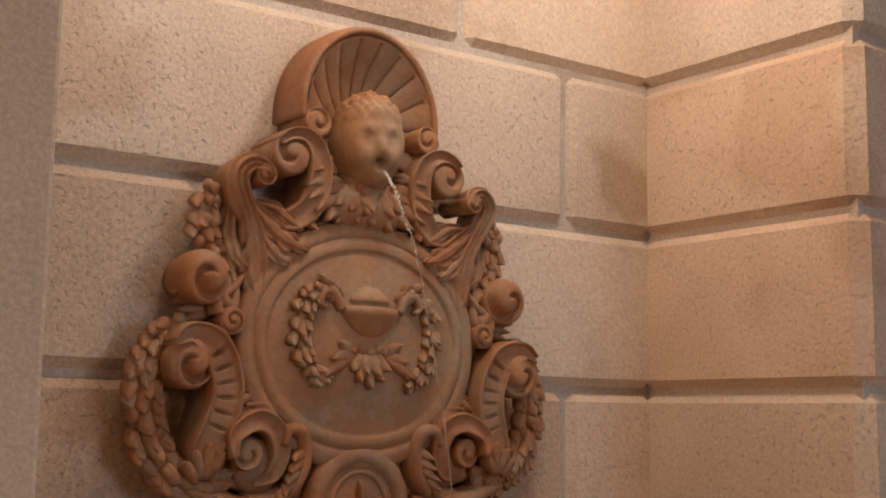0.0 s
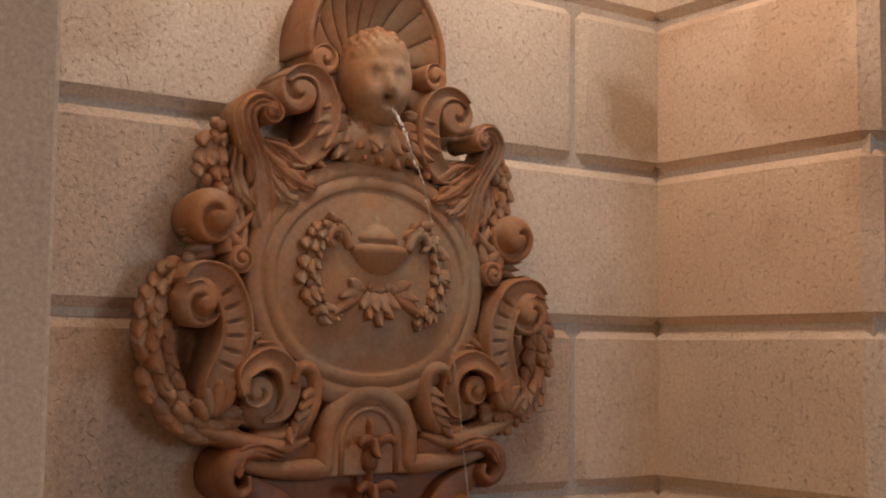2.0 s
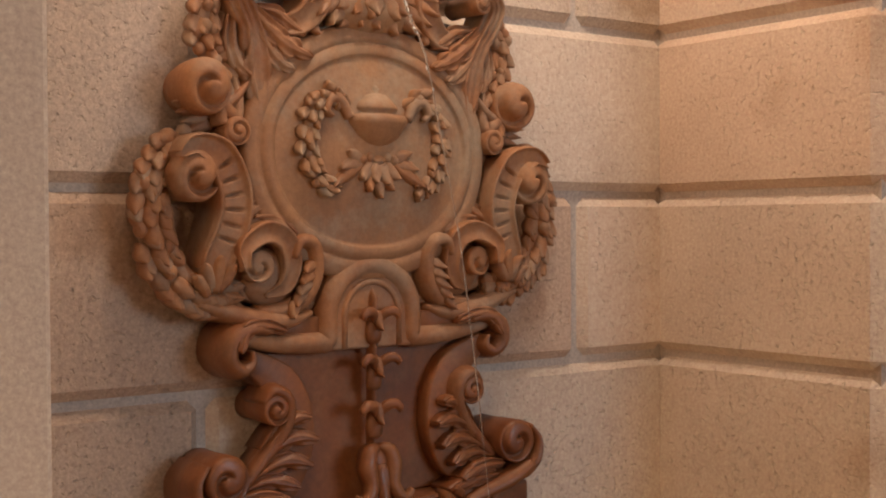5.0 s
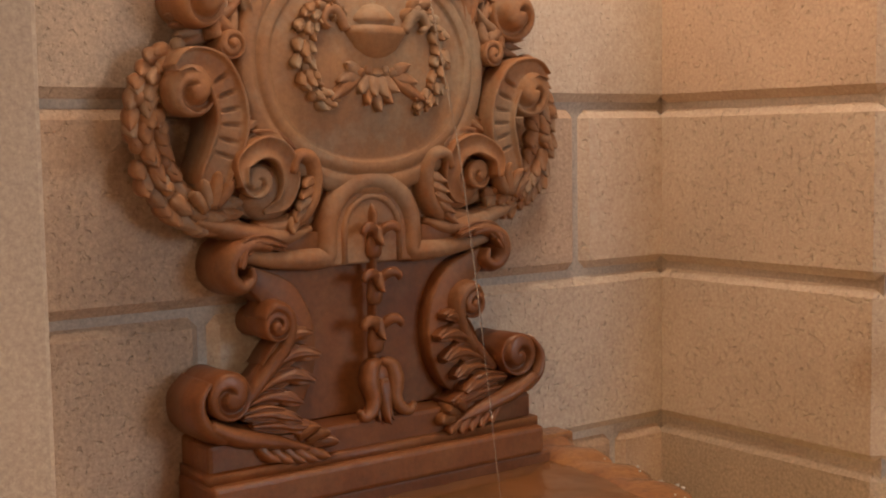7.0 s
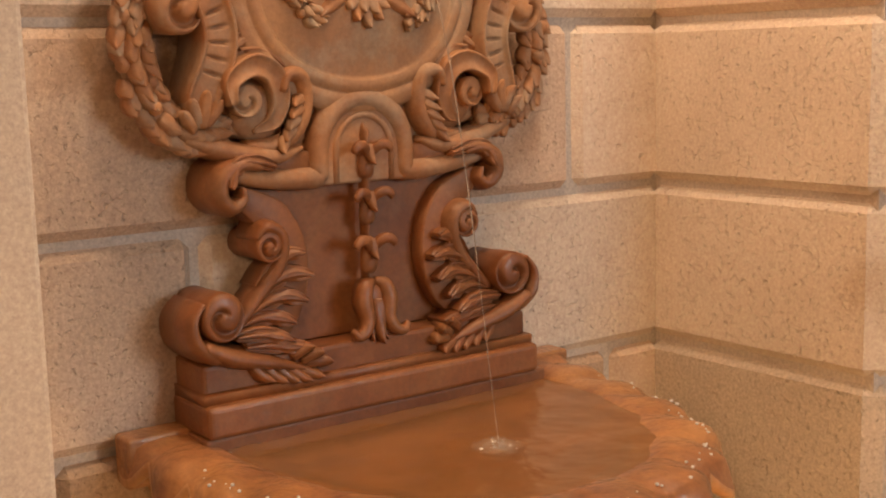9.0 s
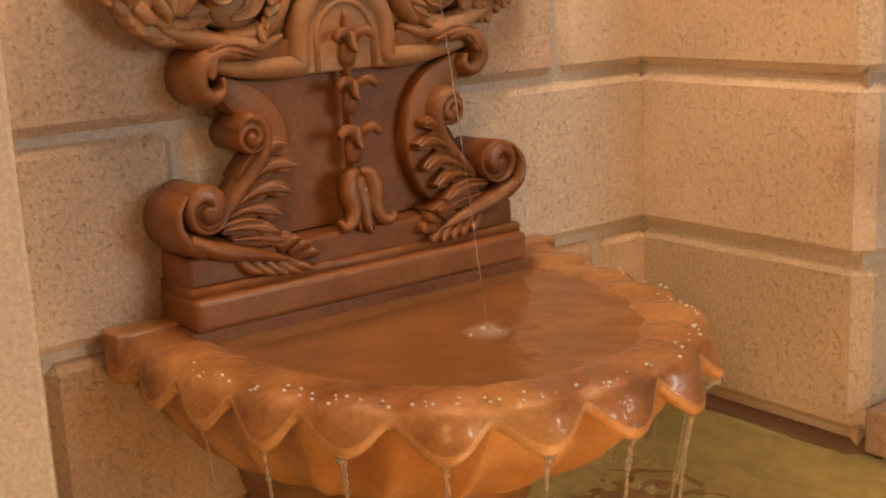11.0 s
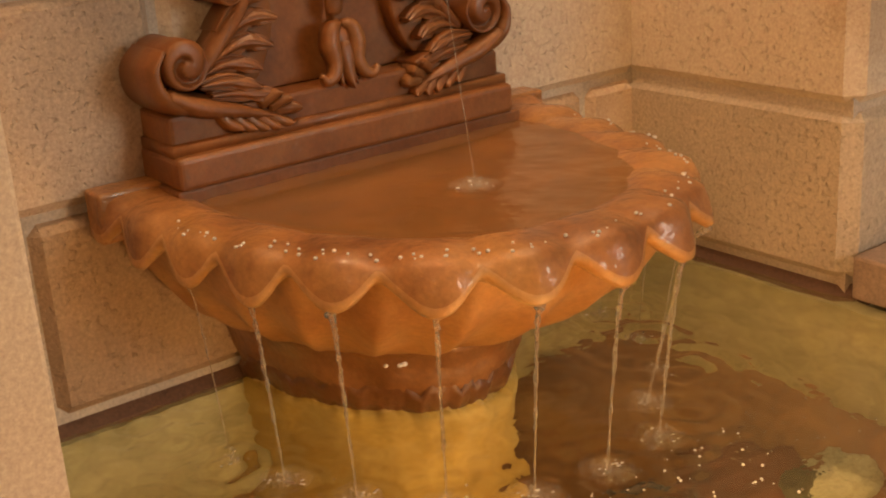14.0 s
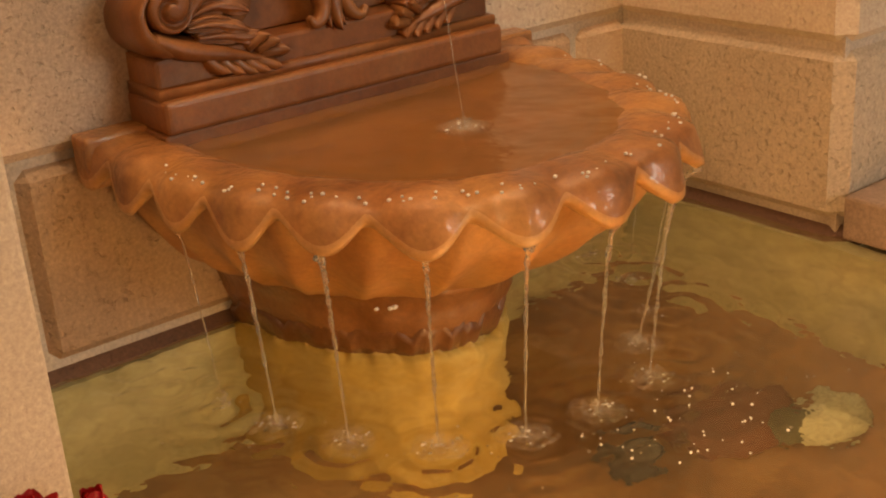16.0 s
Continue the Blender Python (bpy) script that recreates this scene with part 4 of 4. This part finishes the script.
            verts.append((size * r * math.cos(a) * (1 + 0.08 * math.sin(3 * a)), 0.044 + PD + size * r * 0.85 * math.sin(a), z + size * h))
    for i in range(len(prof) - 1):
        for j in range(n):
            k = (j + 1) % n
            faces.append((i * n + j, i * n + k, (i + 1) * n + k, (i + 1) * n + j))
    c.add(verts, faces)
    for s in (-1, 1):
        p = curve([(s * size * 0.12, 0.056 + PD, z + size * 0.2), (s * size * 0.4, 0.064 + PD, z + size * 0.62), (s * size * 0.85, 0.068 + PD, z + size * 0.74), (s * size * 1.16, 0.068 + PD, z + size * 0.5), (s * size * 1.12, 0.066 + PD, z + size * 0.3)], 18)
        c.piece("sepal", *sweep(p, [size * 0.2, size * 0.27, size * 0.26, size * 0.2, size * 0.08], size * 0.17, CUSHION))
    c.piece("sepal", *leaf((0, z + size * 0.75), (size * 0.06, z - size * 0.35), size * 0.27, 0.060 + PD, 0.007, 0.012, thick=0.012))
    c.add(*ball((0, 0.05 + PD, z + size * 0.62), size * 0.24, n=10))
    return c


pendant = Carving().add(*sweep([(0, 0.05, 0.74), (0, 0.044 + PD, 0.715), (0, 0.04 + PD, 0.69), (0, 0.038 + PD, 0.6), (0, 0.036 + PD, 0.5), (0, 0.038 + PD, 0.45)], [0.002, 0.007, 0.006, 0.005, 0.005, 0.006], [0.008, 0.014, 0.014, 0.012, 0.012, 0.012]))
pendant = pendant.done("pendant_stem", CLAY_MID, back, "hanging chain of carved bell flowers")
for z, s in ((0.678, 0.028), (0.606, 0.028), (0.532, 0.030)):
    bell(z, s).done("bell_flower", CLAY_MID, pendant, "")
c = Carving()
c.add(*ball((0, 0.046 + PD, 0.462), 0.026, (1.05, 0.85, 1.15), 16))
for s in (-1, 1):
    # petals: plump at the top, flaring out and up at their tips
    c.piece("petal", *sweep(curve([(s * 0.003, 0.054 + PD, 0.488), (s * 0.018, 0.060 + PD, 0.480), (s * 0.024, 0.064 + PD, 0.458), (s * 0.02, 0.068 + PD, 0.432), (s * 0.028, 0.072 + PD, 0.414), (s * 0.043, 0.075 + PD, 0.408), (s * 0.053, 0.076 + PD, 0.419)], 32), [0.006, 0.013, 0.015, 0.012, 0.010, 0.008, 0.004], [0.010, 0.013, 0.013, 0.011, 0.010, 0.008, 0.005], CUSHION))
    c.piece("petal", *leaf((s * 0.007, 0.452), (s * 0.013, 0.396), 0.009, 0.06 + PD, 0.010, 0.012, thick=0.02))
c.piece("petal", *leaf((0, 0.462), (0.001, 0.392), 0.0135, 0.068 + PD, 0.012, 0.012, thick=0.025))
c.done("tulip_flower", CLAY_LOW, pendant, "drooping tulip-like flower with wet petals")

# plinth
box("plinth_block", (XC - 0.308 * SU, -0.092, 0.3902), (XC + 0.306 * SU, 0.0, 0.4338), CLAY_LOW, back, "plain plinth block", 0.006)
c = Carving()
c.add(*sweep([(-0.312, 0.055, 0.354), (0.31, 0.055, 0.354)], 0.0085, 0.05, FLAT))
c.done("plinth_moulding", CLAY_LOW, back, "")
box("plinth_base", (XC - 0.315 * SU, -0.12, 0.3347), (XC + 0.313 * SU, 0.0, 0.3818), CLAY_LOW, back, "wet projecting plinth ledge", 0.008, 3)

# ---- basin ----
basin = thing("fountain_basin", "half-round brown cast-stone basin with a wet scalloped lip, brimming with water", "basin")
LOBES = 15
BX = -0.681
BZ = 0.035
BU, BD = 0.978, 0.968  # breadth and depth of the basin
EXP = 2.35


def rim_point(phi, a, b, EXP=EXP):
    a, b = a * BU, b * BD
    c, s = math.cos(phi), math.sin(phi)
    q = (abs(c) ** EXP + abs(s) ** EXP) ** (-1 / EXP)
    return a * q * c, b * q * s


# the lobes crowd together towards the wall: angles of their middles, and their count up to there
LOBE_AT = (-3.0, 3.0, 12.0, 22.0, 33.0, 46.0, 60.2, 74.4, 91.7, 108.6, 123.6, 137.1, 148.4, 158.2, 168.0, 177.0, 183.0)
LOBE_TURN = (0.0, *(k + 0.5 for k in range(LOBES)), LOBES)


def lobe_middle(k):
    return radians(LOBE_AT[k + 1])


def tongue(phi):
    """1 in the middle of a lobe of the lip, 0 in the notch between two."""
    x = float(np.interp(math.degrees(phi), LOBE_AT, LOBE_TURN)) % 1.0
    return (0.5 - 0.5 * math.cos(2 * math.pi * x)) ** 0.62


def half_round(rings, n=234):
    """rings: (half width, depth, z at a lobe, z in a notch, lobe swell of the outline)."""
    verts, faces = [], []
    rr = random.Random(5)
    jit = [rr.uniform(-1, 1) for _ in range(LOBES + 1)]
    for a, b, zt, zn, sw in rings:
        for j in range(n + 1):
            phi = math.pi * j / n
            t = tongue(phi)
            own = jit[min(LOBES - 1, int(np.interp(math.degrees(phi), LOBE_AT, LOBE_TURN)))]
            u, d = rim_point(phi, a * (1 + sw * t), b * (1 + sw * t))
            z = zn + (zt - zn) * t + (own * 0.006 * t if zn - zt > 0.02 else 0)
            if zt > 0.28 or a > 0.33:
                z += 0.014 * math.exp(-(d / 0.13) ** 2)
            w = 0.0016 * noise.noise((u * 30, d * 30, z * 30)) + 0.0008 * noise.noise((u * 75, d * 75, z * 75))
            verts.append((BX + u * (1 + 1.5 * w), -d * (1 + 1.5 * w), z + w + BZ))
    for i in range(len(rings) - 1):
        for j in range(n):
            q = i * (n + 1) + j
            faces.append((q, q + 1, q + n + 2, q + n + 1))
    return verts, faces


inside = [(0.02, 0.02, 0.165, 0.165, 0), (0.2, 0.4, 0.18, 0.18, 0), (0.265, 0.5, 0.225, 0.225, 0), (0.29, 0.53, 0.262, 0.262, 0)]
lip = [(0.29, 0.53, 0.262, 0.262, 0), (0.31, 0.552, 0.281, 0.280, 0.0), (0.335, 0.578, 0.2885, 0.285, 0.004), (0.364, 0.606, 0.2900, 0.283, 0.012), (0.384, 0.626, 0.2870, 0.278, 0.026),
       (0.393, 0.635, 0.279, 0.2765, 0.038), (0.398, 0.640, 0.262, 0.2755, 0.042), (0.401, 0.644, 0.242, 0.2745, 0.042), (0.4025, 0.6455, 0.2335, 0.2735, 0.043), (0.405, 0.648, 0.223, 0.2655, 0.04), (0.400, 0.642, 0.2165, 0.259, 0.036),
       (0.392, 0.631, 0.225, 0.252, 0.026), (0.386, 0.623, 0.242, 0.249, 0.010), (0.37, 0.6, 0.23, 0.235, -0.01)]
under = [(0.386, 0.624, 0.262, 0.262, 0), (0.374, 0.6, 0.2, 0.2, -0.018), (0.36, 0.575, 0.168, 0.168, -0.04), (0.338, 0.54, 0.138, 0.138, -0.055), (0.31, 0.5, 0.112, 0.112, -0.06), (0.28, 0.455, 0.09, 0.09, -0.05),
         (0.256, 0.42, 0.078, 0.078, -0.03), (0.238, 0.392, 0.07, 0.072, 0), (0.225, 0.37, 0.1, 0.1, 0)]
mesh_object("bowl_inside", *half_round(inside), CLAY_LIP, basin, "wet brown inside of the bowl")
scallops = mesh_object("scalloped_lip", *half_round(lip), CLAY_LIP, basin, "glistening wet lip of hanging scallops with paler edges")
scallops.data.materials.append(CLAY_RIM)
for k, face in enumerate(scallops.data.polygons):
    if k // 234 >= 8:
        face.material_index = 1
mesh_object("bowl_underside", *half_round(under), CLAY_UNDER, basin, "fluted underside of the bowl")
# flat ledge of the basin along the wall
box("back_ledge", (BX - 0.32, -0.112, 0.2574), (BX + 0.3, 0.0, 0.3352), CLAY_LOW, basin, "wet back ledge", 0.004)
for side in (-1, 1):
    x0, x1 = BX + side * 0.3, BX + side * 0.408
    box("rim_shoulder", (min(x0, x1), -0.05, 0.268), (max(x0, x1), 0.0, 0.340), CLAY_LIP, basin, "flat wet end of the rim against the wall", 0.006, 3)
# water standing in the bowl
n, verts, faces = 180, [], []
rings = 90
for i in range(rings + 1):
    f = i / rings
    for j in range(n + 1):
        phi = math.pi * j / n
        u, d = rim_point(phi, 0.324 * f, 0.567 * f)
        d = max(d, 0.0)
        r1 = math.hypot(u, d - 0.352)
        z = 0.2825 + BZ + 0.0009 * math.sin(r1 * 190 + 3 * noise.noise((u * 9, d * 9, 2.0))) * math.exp(-r1 * 16) + 0.0011 * noise.noise((u * 22, d * 22, 1.0))
        verts.append((BX + u, -d - 0.002, z))
for i in range(rings):
    for j in range(n):
        q = i * (n + 1) + j
        faces.append((q, q + 1, q + n + 2, q + n + 1))
bowl_water = tagged(mesh_object("bowl_water", verts, faces, WATER_BOWL, turn=False), "brown-tinted rippling water brimming in the basin", "water", kind="structure")
bowl_water.visible_shadow = False

# ---- pedestal ----
pedestal = thing("fountain_pedestal", "dark wet half-round pedestal drum standing in the pool under the basin", "pedestal")


def drum(rings, n, rough, seed):
    verts, faces = [], []
    rr = random.Random(seed)
    ph = [rr.uniform(0, 6.28) for _ in range(6)]
    for a, b, z, lump in rings:
        for j in range(n + 1):
            phi = math.pi * j / n
            u, d = rim_point(phi, a, b, 2.05)
            w = lump * (0.35 * math.sin(17 * phi + ph[0]) + 1.0 * noise.noise((phi * 13, 0.7, seed)) + 0.8 * noise.noise((phi * 34, 2.7, seed)))
            verts.append((BX + u * (1 + rough * noise.noise((phi * 5, z * 12, 3))), -d * (1 + rough * noise.noise((phi * 5, z * 12, 3))), z + w + BZ * (z > -0.3)))
    for i in range(len(rings) - 1):
        for j in range(n):
            q = i * (n + 1) + j
            faces.append((q, q + 1, q + n + 2, q + n + 1))
    return verts, faces


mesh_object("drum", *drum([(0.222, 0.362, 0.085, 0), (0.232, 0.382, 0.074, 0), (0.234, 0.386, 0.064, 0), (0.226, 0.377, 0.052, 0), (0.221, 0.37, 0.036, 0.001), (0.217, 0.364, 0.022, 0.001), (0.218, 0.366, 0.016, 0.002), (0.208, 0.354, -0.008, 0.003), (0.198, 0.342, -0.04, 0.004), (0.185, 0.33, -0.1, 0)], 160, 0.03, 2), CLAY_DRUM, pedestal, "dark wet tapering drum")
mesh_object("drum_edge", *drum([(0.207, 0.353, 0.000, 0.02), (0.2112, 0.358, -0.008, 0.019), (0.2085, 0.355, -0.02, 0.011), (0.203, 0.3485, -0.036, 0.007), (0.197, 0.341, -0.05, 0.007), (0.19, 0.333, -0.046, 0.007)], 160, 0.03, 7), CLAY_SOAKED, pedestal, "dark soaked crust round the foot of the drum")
mesh_object("algae_foot", *drum([(0.196, 0.338, -0.046, 0.012), (0.204, 0.352, -0.052, 0.012), (0.208, 0.36, -0.064, 0.009), (0.21, 0.362, -0.1, 0.002), (0.2, 0.35, -0.2, 0), (0.205, 0.355, FLOOR_Z, 0)], 160, 0.04, 3), CRUST, pedestal, "yellow algae crust below the waterline")

# white blobs paint the lamp glints on the wet drum
for x, y, z, r in ((-0.833, -0.372, 0.110, 0.0042), (-0.839, -0.370, 0.1095, 0.0036), (-0.857, -0.3635, 0.1125, 0.0032)):
    drop = Carving().add(*ball((x, y, z), r, (1.2, 1, 0.8), 8))
    mesh_object("water_drop", drop.v, drop.f, FOAM_GLINT, pedestal, "white blob painted as a lamp glint")

# ---- pool water ----
STREAMS = [lobe_middle(k) for k in range(LOBES)]
landings = []
for phi in STREAMS:
    u, d = rim_point(phi, 0.396, 0.646)
    landings.append((BX + u, -d))
nx, ny = 190, 160
x0, x1, y0, y1 = NICHE_L - 0.0, -0.002, -1.21, -0.002
verts, faces = [], []
for j in range(ny + 1):
    y = y0 + (y1 - y0) * j / ny
    for i in range(nx + 1):
        x = x0 + (x1 - x0) * i / nx
        h = 0.0044 * noise.noise((x * 7, y * 9, 0.3)) + 0.0014 * noise.noise((x * 21, y * 21, 4.3)) + 0.0004 * noise.noise((x * 50, y * 50, 7.7))
        for lx, ly in landings[2:]:
            r = math.hypot(x - lx, y - ly)
            if r < 0.3:
                h += 0.0036 * math.sin(r * 150) * math.exp(-r * 14)
        verts.append((x, y, WATER_Z + h))
for j in range(ny):
    for i in range(nx):
        q = j * (nx + 1) + i
        faces.append((q, q + 1, q + nx + 2, q + nx + 1))
water = tagged(mesh_object("water", verts, faces, WATER, turn=False), "rippling olive-brown pool water around the pedestal", "water", kind="structure")
water.visible_shadow = False

# ---- falling water ----


def strand(path, r0, r1, seed, n=46):
    rr = random.Random(seed)
    p = curve(path, n)
    w = [(r0 + (r1 - r0) * i / n) * (1 + 0.8 * max(0, 1 - i / 4)) * rr.uniform(0.5, 1.4) for i in range(n + 1)]
    q = [(x + rr.uniform(-1, 1) * 0.0006, y + rr.uniform(-1, 1) * 0.0006, z) for x, y, z in p]
    return sweep(q, w, [v * rr.uniform(0.7, 1.2) for v in w], [(math.cos(a), math.sin(a)) for a in np.linspace(0, 2 * math.pi, 8, endpoint=False)])


def falling(name, path, r0, r1, seed, label, group=""):
    v, f = strand(path, r0, r1, seed)
    rr = random.Random(seed + 50)
    c = Carving().add(v, f)
    end = path[-1]
    for k in range(7):
        c.add(*ball((end[0] + rr.uniform(-0.018, 0.018), end[1] + rr.uniform(-0.018, 0.018), end[2] + rr.uniform(0.0, 0.012)), rr.uniform(0.001, 0.0025), n=6))
    ob = mesh_object(name, c.v, c.f, WATER_JET)
    ob.visible_shadow = False
    foam = Carving()
    for k in range(9 if r0 > 0.003 else 4):
        a, r = rr.uniform(0, 6.28), 0.03 * rr.random() ** 0.7
        foam.add(*ball((end[0] + r * math.cos(a), end[1] + r * math.sin(a), end[2] + rr.uniform(-0.001, 0.002)), rr.uniform(0.001, 0.003), (1.3, 1, 0.3), 8))
    for r, h in ((0.036, 0.003), (0.022, 0.006), (0.010, 0.014)) if r0 > 0.002 else ((0.016, 0.006),):
        dome = []
        v, f = ball((0, 0, 0), 1.0, n=16)
        for x, y, z in v:
            w = 1 + 0.35 * noise.noise((x * 2 + seed, y * 2, z * 2))
            dome.append((end[0] + x * r * w, end[1] + y * r * w, end[2] + max(0.0, z) * h * w + 0.001))
        torn = mesh_object("spray", dome, f, SPRAY, ob, "torn white water round the landing")
        torn.visible_shadow = False
    tagged(mesh_object("splash", foam.v, foam.f, FOAM_GLINT, ob, "white splash where the water lands"), kind="stuff")
    return tagged(ob, label, "water jet", group)


SPOUT = [(-0.7, -0.116, 1.238), (-0.697, -0.15, 1.196), (-0.696, -0.175, 1.148), (-0.693, -0.2, 1.103), (-0.69, -0.235, 0.983), (-0.687, -0.29, 0.76), (-0.678, -0.352, 0.318)]
jet = falling("spout_jet", SPOUT, 0.003, 0.0006, 1, "thin glittering jet of water falling from the spout into the basin")
# the jet breaks up just below the lips; white drops paint its glitter
rr = random.Random(23)
drops = Carving()
for k, (x, y, z) in enumerate(curve(SPOUT, 240)):
    if 4 < k < 150 and rr.random() < (0.42 if k < 60 else 0.22):
        drops.add(*ball((x + rr.gauss(0, 0.0012), y + rr.gauss(0, 0.0012), z), rr.uniform(0.0006, 0.0018) * (1 if k < 60 else 0.7), (1, 1, 1.8), 6))
tagged(mesh_object("spray", drops.v, drops.f, FOAM_GLINT, jet, "white drops painting the glitter of the jet"), kind="stuff")
for k in range(2, LOBES - 2):
    phi = STREAMS[k]
    u, d = rim_point(phi, 0.416, 0.666)
    big = 0.0040 if 5 <= k <= 11 else 0.0018
    inward = {5: 0.085, 4: 0.06}.get(k, 0.04)
    ox, oy = -inward * math.cos(phi), -inward * math.sin(phi)
    x, y = BX + u, -d
    falling("lip_stream", [(x, y, 0.258), (x + ox * 0.3, y - oy * 0.3, 0.225), (x + ox * 0.7, y - oy * 0.7, 0.1), (x + ox, y - oy, WATER_Z)], big, big * 0.3, 30 + k,
            "thin stream of water falling from the basin lip", "streams from the lip")
# white beads along the lip paint the glints of its wet surface
rr = random.Random(77)
beads = Carving()
for k in range(LOBES):
    for b in range(rr.choice((4, 6, 9))):
        # most sit in a cluster on the lobe, the rest towards the notch beside it
        phi = lobe_middle(k) + (rr.gauss(0, 0.035) if b % 3 else rr.uniform(0.05, 0.14))
        f = rr.random()
        low = 1 - tongue(phi)
        u, d = rim_point(phi, 0.382 + 0.022 * f - 0.012 * low, 0.627 + 0.022 * f - 0.015 * low)
        beads.add(*ball((BX + u, -d, 0.2912 + BZ - 0.0075 * f - 0.006 * low), rr.uniform(0.0013, 0.003), (1, 1, 0.8), 8))
tagged(mesh_object("lip_spray", beads.v, beads.f, FOAM_GLINT, basin, "white beads painting the glints along the wet lip"), kind="stuff")
# bubbles afloat where the streams land, also standing in for sparkles on the water
bubbles = Carving()
for k in range(110):
    lx, ly = landings[rr.randrange(5, 13)] if k % 3 else (rr.uniform(-0.6, -0.35), rr.uniform(-0.78, -0.6))
    r, a = 0.10 * rr.random() ** 0.6, rr.uniform(0, 6.28)
    bubbles.add(*ball((lx + r * math.cos(a), ly - 0.02 + r * math.sin(a), WATER_Z + 0.0012), rr.uniform(0.0008, 0.0019), (1.2, 1, 0.8), 8))
# white beads in front of the basin paint glints on the pool
pool_glints = Carving()
for k in range(46):
    x, y = rr.uniform(-0.76, -0.5), rr.uniform(-0.81, -0.63)
    pool_glints.add(*ball((x, y, WATER_Z + 0.003), rr.uniform(0.0009, 0.0023), (1, 1, 0.8), 8))
tagged(mesh_object("drifting_foam", pool_glints.v, pool_glints.f, FOAM_GLINT), "white beads painting glints on the pool before the basin", "foam", kind="stuff")
tagged(mesh_object("surface_foam", bubbles.v, bubbles.f, BEAD), "small white bubbles and stand-in sparkles on the pool", "foam", kind="stuff")

# ---- things in the pool ----


def rock(name, at, size, mat, label, seed, category="rock"):
    v, f = ball((0, 0, 0), 1.0, (1, 1, 1), 22)
    out = []
    for x, y, z in v:
        w = 1 + 0.28 * noise.noise((x * 1.6 + seed, y * 1.6, z * 1.6)) + 0.1 * noise.noise((x * 4, y * 4 + seed, z * 4))
        out.append((at[0] + x * size[0] * w, at[1] + y * size[1] * w, at[2] + size[2] * (0.75 + z * w)))
    return tagged(mesh_object(name, out, f, mat), label, category)


rock("pale_stone", (-0.228, -0.643, FLOOR_Z), (0.07, 0.055, 0.05), PALE_ROCK, "pale cream stone lying under water", 1)
rock("mossy_stone", (-0.280, -0.608, FLOOR_Z), (0.05, 0.045, 0.045), GREEN_ROCK, "dark mossy stone lying under water", 2)
rock("rust_stone", (-0.325, -0.540, FLOOR_Z), (0.12, 0.085, 0.04), RED_ROCK, "flat rust-red stone lying under water", 3)
rock("dark_stone", (-0.505, -0.497, FLOOR_Z), (0.036, 0.036, 0.065), DARK_ROCK, "dark blue-grey stone lying under water", 4)

# ---- potted red flowers on the coping ----
plant = thing("potted_plant", "small clay pot of dark red flowers standing on the pool coping", "plant", at=(0, 0, 0))
px, py = -1.417, -0.60
prof = [(0.0, 0.0), (0.04, 0.0), (0.046, 0.01), (0.056, 0.07), (0.06, 0.072), (0.06, 0.084), (0.052, 0.084), (0.048, 0.076), (0.0, 0.075)]
verts, faces, n = [], [], 20
for r, z in prof:
    for j in range(n):
        a = 2 * math.pi * j / n
        verts.append((px + r * math.cos(a), py + r * math.sin(a), CT + z))
for i in range(len(prof) - 1):
    for j in range(n):
        k = (j + 1) % n
        faces.append((i * n + j, i * n + k, (i + 1) * n + k, (i + 1) * n + j))
mesh_object("pot", verts, faces, POT, plant, "small clay pot")


def blade(origin, way, up, length, width, cup):
    """One petal or leaf: a cupped pointed blade."""
    way, up = np.array(way, float), np.array(up, float)
    way /= np.linalg.norm(way)
    side = np.cross(way, up)
    side /= np.linalg.norm(side)
    nrm = np.cross(side, way)
    verts, faces = [], []
    for i in range(7):
        s = i / 6
        w = width * math.sin(math.pi * (0.12 + 0.86 * s)) ** 0.8
        for j in range(5):
            t = j / 2 - 1
            verts.append(np.array(origin) + way * length * s + side * t * w + nrm * (cup * (t * t * 0.5 + s * s)))
    for i in range(6):
        for j in range(4):
            a = i * 5 + j
            faces.append((a, a + 1, a + 6, a + 5))
    return verts, faces


rr = random.Random(9)
for fx, fy, fz, tall in ((0.0, 0.0, 0.158, 0), (-0.05, 0.026, 0.152, 0), (0.072, 0.035, 0.114, 1), (-0.02, -0.05, 0.15, 0)):
    c = Carving()
    o = (px + fx, py + fy, fz)
    for k in range(11):
        a = k * 2.4
        rise = 0.35 + 0.12 * k
        c.add(*blade(o, (math.cos(a), math.sin(a), rise + (1.2 if tall else 0)), (0, 0, 1), 0.036 - 0.001 * k, 0.016, 0.008))
    mesh_object("flower", c.v, c.f, PETAL, plant, "dark red many-petalled flower")
c = Carving()
for k in range(14):
    a = k * 2.4
    c.add(*blade((px + 0.02 * math.cos(a), py + 0.02 * math.sin(a), CT + 0.075), (math.cos(a), math.sin(a), 0.06), (0, 0, 1), 0.044, 0.013, 0.003))
mesh_object("foliage", c.v, c.f, LEAF_GREEN, plant, "dark green leaves")
